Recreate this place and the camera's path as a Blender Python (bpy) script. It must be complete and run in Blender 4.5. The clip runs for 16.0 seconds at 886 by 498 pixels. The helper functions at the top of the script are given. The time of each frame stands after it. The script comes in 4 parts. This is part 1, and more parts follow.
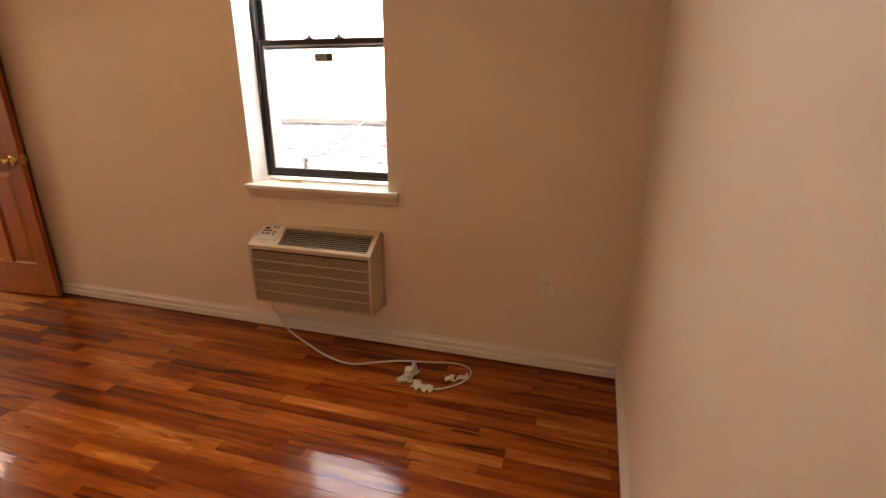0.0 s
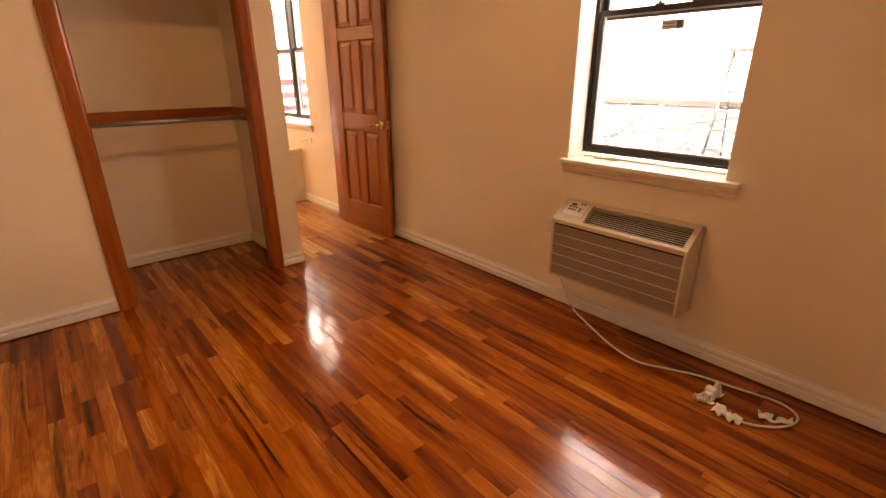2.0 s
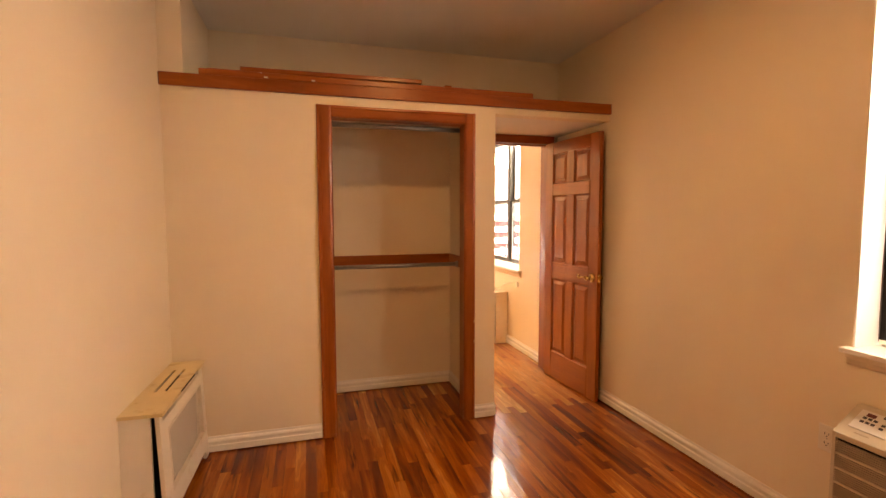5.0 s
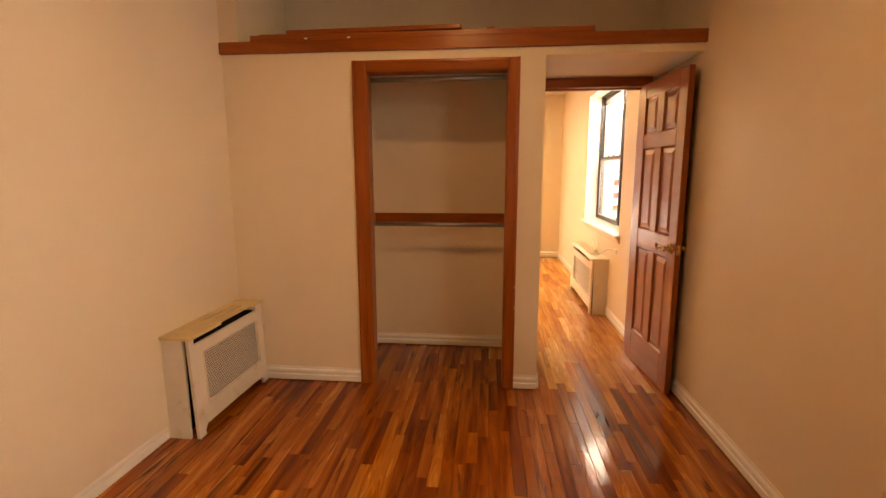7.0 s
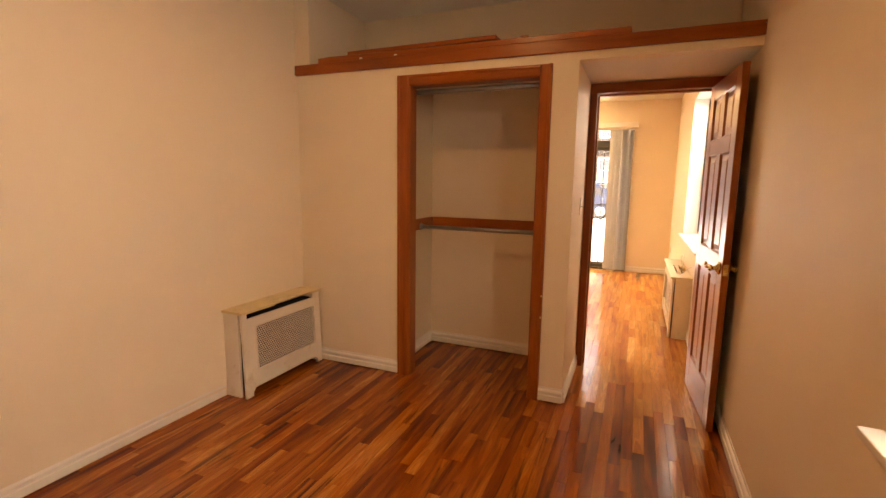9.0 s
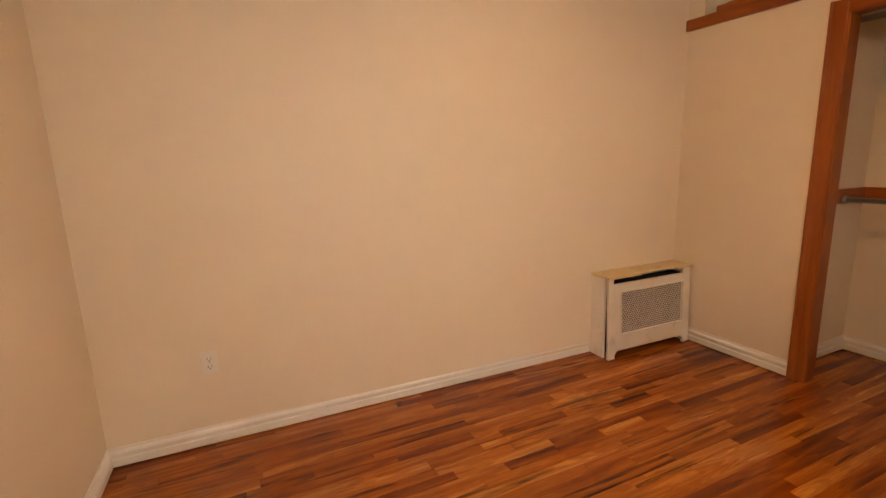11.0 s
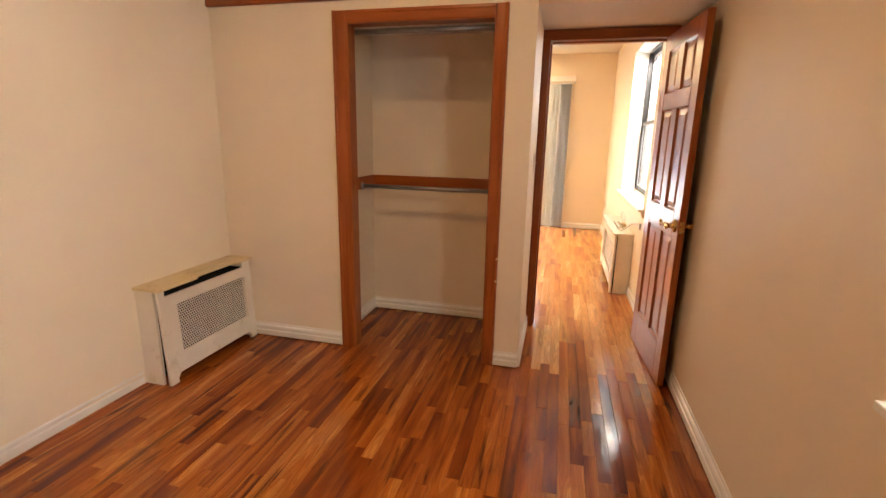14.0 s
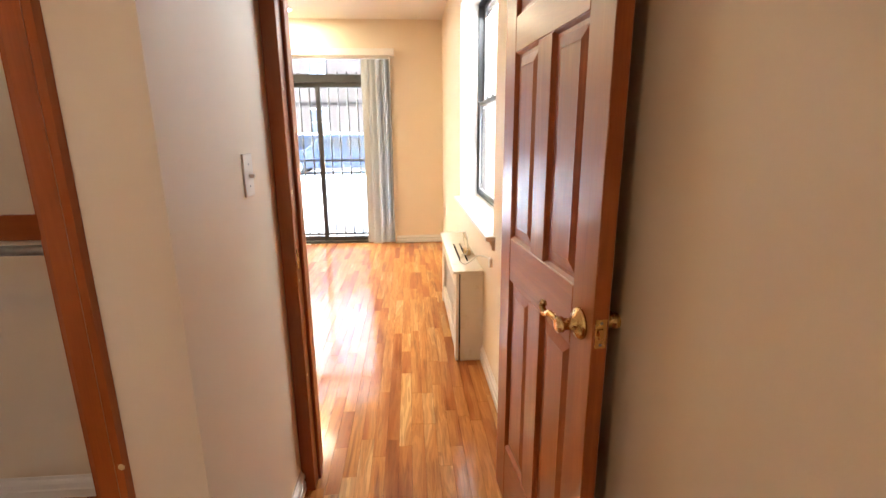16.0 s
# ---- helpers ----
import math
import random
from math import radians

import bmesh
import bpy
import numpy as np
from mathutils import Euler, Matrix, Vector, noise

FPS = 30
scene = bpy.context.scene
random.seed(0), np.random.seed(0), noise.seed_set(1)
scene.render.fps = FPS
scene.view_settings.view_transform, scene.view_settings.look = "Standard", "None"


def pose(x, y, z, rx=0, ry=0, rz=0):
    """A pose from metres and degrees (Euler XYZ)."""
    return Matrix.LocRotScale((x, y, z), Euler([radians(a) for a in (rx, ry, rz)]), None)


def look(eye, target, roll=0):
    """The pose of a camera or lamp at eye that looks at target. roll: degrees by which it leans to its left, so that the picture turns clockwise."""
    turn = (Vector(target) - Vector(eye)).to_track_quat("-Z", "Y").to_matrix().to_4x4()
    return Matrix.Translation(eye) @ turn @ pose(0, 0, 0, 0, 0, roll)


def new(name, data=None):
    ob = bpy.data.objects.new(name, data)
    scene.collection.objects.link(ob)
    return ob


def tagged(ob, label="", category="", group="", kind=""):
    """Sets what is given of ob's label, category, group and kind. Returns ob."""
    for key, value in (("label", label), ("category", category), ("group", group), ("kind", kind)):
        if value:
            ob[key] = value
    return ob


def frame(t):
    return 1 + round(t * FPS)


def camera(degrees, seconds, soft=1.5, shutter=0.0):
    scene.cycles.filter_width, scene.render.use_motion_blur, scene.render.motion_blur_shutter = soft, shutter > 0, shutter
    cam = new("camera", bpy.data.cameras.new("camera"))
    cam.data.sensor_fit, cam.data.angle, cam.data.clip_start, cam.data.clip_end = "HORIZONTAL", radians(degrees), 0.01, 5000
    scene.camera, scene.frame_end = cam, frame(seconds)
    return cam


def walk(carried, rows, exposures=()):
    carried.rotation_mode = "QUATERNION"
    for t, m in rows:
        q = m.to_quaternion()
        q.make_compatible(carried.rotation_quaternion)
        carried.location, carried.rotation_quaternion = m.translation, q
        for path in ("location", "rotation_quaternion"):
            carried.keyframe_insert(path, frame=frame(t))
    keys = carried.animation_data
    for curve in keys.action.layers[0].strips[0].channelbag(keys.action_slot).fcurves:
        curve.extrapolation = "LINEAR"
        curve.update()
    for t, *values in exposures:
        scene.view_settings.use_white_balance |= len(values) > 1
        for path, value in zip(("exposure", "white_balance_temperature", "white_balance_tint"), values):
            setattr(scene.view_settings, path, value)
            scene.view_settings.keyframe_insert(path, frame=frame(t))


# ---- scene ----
cam = camera(87.2, 16.0)
PATH = [
    (0, (0.392, 0.194, 1.358), (-0.134, 2.019, 0.73), 0.3),
    (0.5, (0.319, 0.142, 1.372), (-0.454, 1.888, 0.774), -0.7),
    (1, (0.282, 0.112, 1.364), (-0.652, 1.781, 0.78), -0.5),
    (1.5, (0.225, 0.094, 1.357), (-0.921, 1.601, 0.711), -0.6),
    (2, (0.168, 0.134, 1.328), (-1.245, 1.363, 0.626), -0.4),
    (2.5, (0.125, 0.086, 1.32), (-1.492, 1.054, 0.651), -0.5),
    (3, (0.095, 0.076, 1.326), (-1.66, 0.837, 0.743), -0.2),
    (3.5, (0.075, 0.093, 1.375), (-1.744, 0.827, 0.982), 1.4),
    (4, (0.047, 0.097, 1.426), (-1.799, 0.825, 1.182), 0.0),
    (4.2, (0.041, 0.101, 1.436), (-1.818, 0.818, 1.258), -0.2),
    (6.3, (-0.103, 0.797, 1.42), (-2.087, 0.88, 1.184), -0.2),
    (6.5, (-0.078, 0.896, 1.429), (-2.064, 0.879, 1.195), -0.4),
    (7, (-0.063, 1.155, 1.421), (-2.027, 0.965, 1.1), -0.1),
    (7.5, (-0.139, 1.378, 1.413), (-2.11, 1.192, 1.133), 1.5),
    (8, (-0.163, 1.604, 1.42), (-2.14, 1.429, 1.169), 1.5),
    (8.5, (-0.152, 1.819, 1.429), (-2.108, 1.454, 1.221), 1.3),
    (9, (-0.116, 1.85, 1.417), (-1.944, 1.094, 1.124), 0.8),
    (9.5, (-0.077, 1.841, 1.407), (-1.727, 0.78, 1.019), -0.1),
    (10, (-0.054, 1.775, 1.364), (-1.436, 0.405, 0.902), -1.1),
    (10.2, (-0.059, 1.787, 1.383), (-1.298, 0.297, 0.888), -1.5),
    (12.3, (0.003, 1.827, 1.36), (-0.565, -0.076, 1.125), 0.8),
    (12.5, (-0.001, 1.821, 1.368), (-0.689, -0.038, 1.104), 0.9),
    (13, (-0.153, 1.897, 1.382), (-1.306, 0.306, 1.011), 0.5),
    (13.5, (-0.156, 1.706, 1.402), (-1.833, 0.691, 1.008), 1.6),
    (14, (-0.305, 1.665, 1.403), (-2.193, 1.2, 0.936), 1.1),
    (14.5, (-0.593, 1.754, 1.387), (-2.517, 1.558, 0.876), -0.7),
    (15, (-1.018, 1.815, 1.381), (-2.962, 1.872, 0.913), -0.6),
    (15.5, (-1.555, 1.867, 1.394), (-3.479, 2.060, 0.884), 0.5),
    (16, (-2.137, 1.933, 1.354), (-4.075, 2.072, 0.878), -0.4),
]
walk(cam, [(t, look(eye, target, roll)) for t, eye, target, roll in PATH],
     exposures=[(0, 3.46, 7100, 14), (0.5, 3.63, 7400, 16), (1.5, 3.66, 8800, 20), (3, 3.66, 9400, 21), (4, 3.96, 9400, 20), (6.5, 3.63, 10100, 19),
                (7, 3.56, 10100, 19), (8, 3.55, 9500, 18), (9, 3.56, 9600, 18), (10, 3.46, 9500, 18), (12.5, 3.78, 6700, 7), (13.5, 3.73, 6900, 8),
                (14, 3.90, 6650, 6), (14.5, 3.90, 6350, 4), (15, 3.97, 5800, 3), (15.5, 3.95, 5700, 2), (16, 3.77, 5600, 1)])

# ---- light ----
world = bpy.data.worlds.new("world")
scene.world = world
world.use_nodes = True
wn = world.node_tree
sky = wn.nodes.new("ShaderNodeTexSky")
sky.sky_type, sky.sun_disc = "NISHITA", False
sky.sun_elevation, sky.sun_rotation = radians(29), radians(207)
sky.air_density, sky.dust_density = 0.8, 7.0
wn.nodes["Background"].inputs["Strength"].default_value = 0.15
wn.links.new(sky.outputs[0], wn.nodes["Background"].inputs["Color"])


def lamp(name, kind, m, energy, color, **values):
    data = bpy.data.lights.new(name, kind)
    data.energy, data.color = energy, color
    if "size" in values:
        data.shape, data.size = "DISK", values["size"]
    if "wide" in values:
        data.shape, data.size, data.size_y = "RECTANGLE", values["wide"], values["high"]
    if "angle" in values:
        data.angle = radians(values["angle"])
    ob = new(name, data)
    ob.matrix_world = m
    return tagged(ob, kind="structure")


lamp("sun", "SUN", look((0, 0, 30), (-24, 48, 0)), 5.0, (1.0, 0.97, 0.92), angle=20)
WARM = (1.0, 0.55, 0.23)
BED_LAMP, LIV_LAMP = (-1.6, 0.95), (-7.65, 0.66)
# only LIV_LAMP is an observed fixture; the other three are unseen, added for brightness
LIV_LAMPS = (LIV_LAMP, (-6.2, 0.64), (-6.2, -1.2), (-7.65, -1.2))
lamp("bedroom_light", "AREA", look((-1.6, 0.95, 2.735), (-1.6, 0.9501, 0)), 0.82, WARM, size=0.26)
for x, y in LIV_LAMPS:
    lamp("living_light", "AREA", look((x, y, 2.65), (x, y + 0.0001, 0)), 1.8, (1.0, 0.77, 0.47), size=0.12)
# the steep light of the white sky, in the head of each window's opening
DAY = (1.0, 0.92, 0.85)
lamp("window_light", "AREA", look((-0.942, 2.665, 2.14), (-0.942, 2.135, 1.14)), 1.45, DAY, wide=0.76, high=0.36)
lamp("window_light", "AREA", look((-5.245, 2.665, 2.14), (-5.245, 2.065, 1.14)), 3.4, DAY, wide=1.48, high=0.36)


# ---- materials ----
def nodes_of(name, rough=0.5, metal=0.0, coat=0.0):
    m = bpy.data.materials.new(name)
    m.use_nodes = True
    nt = m.node_tree
    b = nt.nodes["Principled BSDF"]
    b.inputs["Roughness"].default_value = rough
    b.inputs["Metallic"].default_value = metal
    b.inputs["Coat Weight"].default_value = coat
    return m, nt, b


def add(nt, kind, **inputs):
    n = nt.nodes.new("ShaderNode" + kind)
    for key, value in inputs.items():
        n.inputs[key.replace("_", " ")].default_value = value
    return n


def ramp(nt, source, stops):
    r = nt.nodes.new("ShaderNodeValToRGB")
    els = r.color_ramp.elements
    while len(els) < len(stops):
        els.new(0.5)
    for e, (p, c) in zip(els, stops):
        e.position, e.color = p, (*c, 1) if len(c) == 3 else c
    nt.links.new(source, r.inputs[0])
    return r


def mixed(nt, a, b, fac, blend="MIX"):
    n = nt.nodes.new("ShaderNodeMix")
    n.data_type, n.blend_type = "RGBA", blend
    for slot, value in ((6, a), (7, b)):
        if isinstance(value, tuple):
            n.inputs[slot].default_value = (*value, 1)
        else:
            nt.links.new(value, n.inputs[slot])
    if isinstance(fac, float):
        n.inputs[0].default_value = fac
    else:
        nt.links.new(fac, n.inputs[0])
    return n.outputs[2]


def place(nt, scale=(1, 1, 1), offset=None):
    g = nt.nodes.new("ShaderNodeNewGeometry")
    m = nt.nodes.new("ShaderNodeMapping")
    m.inputs["Scale"].default_value = scale
    nt.links.new(g.outputs["Position"], m.inputs["Vector"])
    if offset is not None:
        nt.links.new(offset, m.inputs["Location"])
    return m.outputs[0]


def bumped(nt, b, height, strength, distance=0.002):
    n = add(nt, "Bump", Strength=strength, Distance=distance)
    nt.links.new(height, n.inputs["Height"])
    nt.links.new(n.outputs[0], b.inputs["Normal"])
    return n


def paint(name, c, rough=0.5, vary=0.06, scale=2.0, grain=180.0, relief=0.15, dirt=None):
    """Painted plaster or wood: soft patches, roller grain, optional stains."""
    m, nt, b = nodes_of(name, rough)
    big = add(nt, "TexNoise", Scale=scale, Detail=4.0)
    nt.links.new(place(nt), big.inputs["Vector"])
    fine = add(nt, "TexNoise", Scale=grain, Detail=3.0)
    nt.links.new(place(nt), fine.inputs["Vector"])
    r = ramp(nt, big.outputs[0], [(0.3, tuple(v * (1 - vary) for v in c)), (0.7, c)])
    col = r.outputs[0]
    if dirt:
        st = add(nt, "TexNoise", Scale=9.0, Detail=6.0, Roughness=0.7)
        nt.links.new(place(nt), st.inputs["Vector"])
        f = ramp(nt, st.outputs[0], [(0.56, (0, 0, 0)), (0.72, (0.7, 0.7, 0.7))])
        col = mixed(nt, col, dirt, f.outputs[0])
    nt.links.new(col, b.inputs["Base Color"])
    rr = ramp(nt, big.outputs[0], [(0.3, (rough * 0.85,) * 3), (0.7, (min(1, rough * 1.15),) * 3)])
    nt.links.new(rr.outputs[0], b.inputs["Roughness"])
    bumped(nt, b, fine.outputs[0], relief)
    return m


def timber(name, dark, mid, light, along=0, rough=0.3, coat=0.3, rand=None, spread=1.0, wave=0.0, fine=1.0, figured=0.2):
    """Varnished wood with grain running along one axis of the place."""
    m, nt, b = nodes_of(name, rough, coat=coat)
    b.inputs["Coat Roughness"].default_value = 0.07 if wave else 0.22
    b.inputs["Coat IOR"].default_value = 1.62 if wave else 1.5
    b.inputs["Specular IOR Level"].default_value = 0.1 if wave else 0.3
    b.inputs["Metallic"].default_value = 0.7 if wave else 0.0      # golden chatoyance of the wood fibres
    offset = None
    value = None
    if rand:
        if rand == "object":
            value = nt.nodes.new("ShaderNodeObjectInfo").outputs["Random"]
        else:
            value = nt.nodes.new("ShaderNodeNewGeometry").outputs["Random Per Island"]
        v = nt.nodes.new("ShaderNodeVectorMath")
        v.operation = "SCALE"
        v.inputs[0].default_value = (37.0, 91.0, 53.0)
        nt.links.new(value, v.inputs["Scale"])
        offset = v.outputs[0]
    s = [9.0 * fine] * 3
    s[along] = 0.8 * fine
    grain = add(nt, "TexNoise", Scale=1.6, Detail=5.0, Roughness=0.6, Distortion=0.9)
    nt.links.new(place(nt, s, offset), grain.inputs["Vector"])
    s2 = [(75.0 if wave else 110.0)] * 3
    s2[along] = 9.0 if wave else 5.0
    pores = add(nt, "TexNoise", Scale=1.8, Detail=3.0, Roughness=0.55)
    nt.links.new(place(nt, s2, offset), pores.inputs["Vector"])
    # cathedral figure: bands of the slow noise
    band = nt.nodes.new("ShaderNodeMath")
    band.operation = "MULTIPLY"
    band.inputs[1].default_value = 26.0 if wave else 34.0
    nt.links.new(grain.outputs[0], band.inputs[0])
    sine = nt.nodes.new("ShaderNodeMath")
    sine.operation = "SINE"
    nt.links.new(band.outputs[0], sine.inputs[0])
    figure = ramp(nt, sine.outputs[0], [(0.0, (0.45,) * 3), (0.8, (1,) * 3)])
    deep = tuple(0.45 * a + 0.55 * b for a, b in zip(dark, mid)) if wave else dark
    body = ramp(nt, grain.outputs[0], [(0.28, deep), (0.5, mid), (0.72, light)])
    col = body.outputs[0]
    if value is not None:
        tone = ramp(nt, value, [(0.0, tuple(v * 0.7 for v in dark)), (0.13, dark), (0.26, tuple(v * 0.7 for v in mid)), (0.45, mid), (0.72, mid), (0.9, light), (1.0, tuple(min(1, v * 1.15) for v in light))])
        col = mixed(nt, col, tone.outputs[0], 0.58 * spread)
    col = mixed(nt, col, figure.outputs[0], figured, "MULTIPLY")
    pr = ramp(nt, pores.outputs[0], [(0.36, (0.42, 0.36, 0.32)), (0.5, (1, 1, 1))])
    col = mixed(nt, col, pr.outputs[0], 0.06 + 0.55 * figured, "MULTIPLY")
    if rand:
        s4 = [20.0] * 3
        s4[along] = 0.9
        streak = add(nt, "TexNoise", Scale=1.0, Detail=4.0, Roughness=0.65, Distortion=0.6)
        nt.links.new(place(nt, s4, offset), streak.inputs["Vector"])
        sr = ramp(nt, streak.outputs[0], [(0.27, (0.16, 0.10, 0.08)), (0.40, (1, 1, 1))])
        col = mixed(nt, col, sr.outputs[0], 0.7, "MULTIPLY")
    nt.links.new(col, b.inputs["Base Color"])
    height = pores.outputs[0]
    if wave:
        w = add(nt, "TexNoise", Scale=1.0, Detail=2.0)
        s3 = [16.0] * 3
        s3[along] = 3.5
        nt.links.new(place(nt, s3, offset), w.inputs["Vector"])
        bb = add(nt, "Bump", Strength=wave, Distance=0.004)
        nt.links.new(w.outputs[0], bb.inputs["Height"])
        n = bumped(nt, b, height, 0.10, 0.001)
        nt.links.new(bb.outputs[0], n.inputs["Normal"])
        nt.links.new(bb.outputs[0], b.inputs["Coat Normal"])
        wear = add(nt, "TexNoise", Scale=3.0, Detail=5.0)
        nt.links.new(place(nt), wear.inputs["Vector"])
        rr = ramp(nt, wear.outputs[0], [(0.35, (rough * 0.8,) * 3), (0.7, (rough * 1.35,) * 3)])
        nt.links.new(rr.outputs[0], b.inputs["Roughness"])
    else:
        bumped(nt, b, height, 0.15, 0.001)
    return m


def oak_floor(name, rand, tones, streaks, gloss):
    """Glossy oak strips: each its own tone, with cathedral rings, pores, odd dark streaks and a rippled varnish."""
    m, nt, b = nodes_of(name, 0.5, coat=1.0)
    b.inputs["Coat IOR"].default_value = 1.5
    b.inputs["Specular IOR Level"].default_value = 0.05
    if rand == "object":
        value = nt.nodes.new("ShaderNodeObjectInfo").outputs["Random"]
    else:
        value = nt.nodes.new("ShaderNodeNewGeometry").outputs["Random Per Island"]

    def calc(op, x, y):
        n = nt.nodes.new("ShaderNodeMath")
        n.operation = op
        for slot, v in enumerate((x, y)):
            if isinstance(v, float):
                n.inputs[slot].default_value = v
            elif v is not None:
                nt.links.new(v, n.inputs[slot])
        return n.outputs[0]
    v = nt.nodes.new("ShaderNodeVectorMath")
    v.operation = "SCALE"
    v.inputs[0].default_value = (37.0, 91.0, 53.0)
    nt.links.new(value, v.inputs["Scale"])

    def grain(scale, detail, rough, bend):
        n = add(nt, "TexNoise", Scale=1.0, Detail=detail, Roughness=rough, Distortion=bend)
        nt.links.new(place(nt, scale, v.outputs[0]), n.inputs["Vector"])
        return n.outputs[0]
    slow = grain((1.5, 15.0, 8.0), 2.0, 0.45, 0.35)
    pores = grain((11.0, 330.0, 60.0), 3.0, 0.6, 0.0)
    dark = grain((2.2, 30.0, 10.0), 3.0, 0.6, 0.5)
    knots = grain((5.0, 12.0, 8.0), 2.0, 0.5, 0.3)
    tone = calc("ADD", calc("ADD", calc("MULTIPLY", value, 0.66), 0.17), calc("MULTIPLY", calc("SUBTRACT", slow, 0.5), 1.5))
    body = ramp(nt, tone, list(zip((0.0, 0.22, 0.5, 0.78, 1.0), tones)))
    rings = calc("SINE", calc("MULTIPLY", slow, 62.0), None)
    lines = ramp(nt, rings, [(0.0, (0.50, 0.40, 0.34)), (0.55, (1, 1, 1))])
    col = mixed(nt, body.outputs[0], lines.outputs[0], calc("MULTIPLY", tone, 0.45), "MULTIPLY")
    pr = ramp(nt, pores, [(0.34, (0.50, 0.42, 0.38)), (0.5, (1, 1, 1))])
    col = mixed(nt, col, pr.outputs[0], 0.45, "MULTIPLY")
    sr = ramp(nt, dark, [(0.31, (0.15, 0.08, 0.05)), (0.475, (1, 1, 1))])
    some = ramp(nt, calc("FRACT", calc("MULTIPLY", value, 7.3), None), [(0.3, (0.15, 0.15, 0.15)), (0.7, (streaks,) * 3)])
    col = mixed(nt, col, sr.outputs[0], some.outputs[0], "MULTIPLY")
    kn = ramp(nt, knots, [(0.20, (0.12, 0.06, 0.04)), (0.255, (1, 1, 1))])
    col = mixed(nt, col, kn.outputs[0], 0.85, "MULTIPLY")
    nt.links.new(col, b.inputs["Base Color"])
    ripple = grain((4.0, 34.0, 10.0), 2.0, 0.5, 0.2)
    bb = add(nt, "Bump", Strength=0.28, Distance=0.003)
    nt.links.new(ripple, bb.inputs["Height"])
    n = bumped(nt, b, pores, 0.12, 0.0008)
    nt.links.new(bb.outputs[0], n.inputs["Normal"])
    nt.links.new(n.outputs[0], b.inputs["Coat Normal"])
    wear = add(nt, "TexNoise", Scale=3.0, Detail=5.0)
    nt.links.new(place(nt), wear.inputs["Vector"])
    rr = ramp(nt, wear.outputs[0], [(0.35, (gloss,) * 3), (0.7, (gloss * 2.0,) * 3)])
    nt.links.new(rr.outputs[0], b.inputs["Coat Roughness"])
    return m


def metal(name, c, rough=0.3, scratch=0.15):
    m, nt, b = nodes_of(name, rough, 1.0)
    n = add(nt, "TexNoise", Scale=60.0, Detail=4.0)
    nt.links.new(place(nt), n.inputs["Vector"])
    r = ramp(nt, n.outputs[0], [(0.3, tuple(v * 0.75 for v in c)), (0.7, c)])
    nt.links.new(r.outputs[0], b.inputs["Base Color"])
    rr = ramp(nt, n.outputs[0], [(0.3, (rough,) * 3), (0.7, (rough + scratch,) * 3)])
    nt.links.new(rr.outputs[0], b.inputs["Roughness"])
    return m


def clear(name, tint=(1, 1, 1)):
    m, nt, b = nodes_of(name, 0.0)
    b.inputs["Base Color"].default_value = (*tint, 1)
    b.inputs["Transmission Weight"].default_value = 1.0
    b.inputs["IOR"].default_value = 1.45
    return m


def brickwork(name, c1, c2, joint, scale, w=0.5, h=0.25):
    m, nt, b = nodes_of(name, 0.85)
    t = nt.nodes.new("ShaderNodeTexBrick")
    t.inputs["Color1"].default_value, t.inputs["Color2"].default_value, t.inputs["Mortar"].default_value = (*c1, 1), (*c2, 1), (*joint, 1)
    t.inputs["Scale"].default_value = scale
    t.inputs["Mortar Size"].default_value = 0.03
    g = nt.nodes.new("ShaderNodeNewGeometry")
    sep = nt.nodes.new("ShaderNodeSeparateXYZ")
    com = nt.nodes.new("ShaderNodeCombineXYZ")
    sm = nt.nodes.new("ShaderNodeMath")
    nt.links.new(g.outputs["Position"], sep.inputs[0])
    nt.links.new(sep.outputs[0], sm.inputs[0])
    nt.links.new(sep.outputs[1], sm.inputs[1])
    nt.links.new(sm.outputs[0], com.inputs[0])
    nt.links.new(sep.outputs[2], com.inputs[1])
    nt.links.new(com.outputs[0], t.inputs["Vector"])
    n = add(nt, "TexNoise", Scale=1.3, Detail=6.0)
    nt.links.new(place(nt), n.inputs["Vector"])
    r = ramp(nt, n.outputs[0], [(0.3, (0.65,) * 3), (0.65, (1,) * 3)])
    nt.links.new(mixed(nt, t.outputs[0], r.outputs[0], 0.8, "MULTIPLY"), b.inputs["Base Color"])
    bumped(nt, b, t.outputs["Fac"], -0.4, 0.01)
    return m


GLOW, _nt, _b = nodes_of("lamp_lens", 0.4)
_b.inputs["Emission Color"].default_value = (1.0, 0.82, 0.6, 1)
_b.inputs["Emission Strength"].default_value = 3.0
COVER_DARK = paint("scuffed_dark_stain", (0.10, 0.035, 0.015), 0.6, 0.3, 20, 80, 0.3)
# COVER_SHADE: shade between the grille slats, put into the backing's colour
COVER_SHADE = paint("grille_gap_shade", (0.02, 0.015, 0.011), 0.7, 0.1, 10, 60, 0.1)
GRILLE_DARK = paint("old_silver_paint", (0.30, 0.28, 0.25), 0.5, 0.2, 10, 60, 0.2)
WALL = paint("wall_paint", (0.80, 0.685, 0.52), 0.55, 0.05, 1.2, 220, 0.12)
CEIL = paint("ceiling_paint", (0.78, 0.74, 0.68), 0.8, 0.04, 1.0, 150, 0.12)
TRIM = paint("white_trim_paint", (0.80, 0.76, 0.69), 0.35, 0.06, 5, 90, 0.12)
REVEAL = paint("reveal_paint", (0.82, 0.80, 0.76), 0.5, 0.08, 4, 120, 0.25)
COVER = paint("cover_paint", (0.78, 0.71, 0.60), 0.45, 0.08, 6, 100, 0.2, dirt=(0.55, 0.43, 0.27))
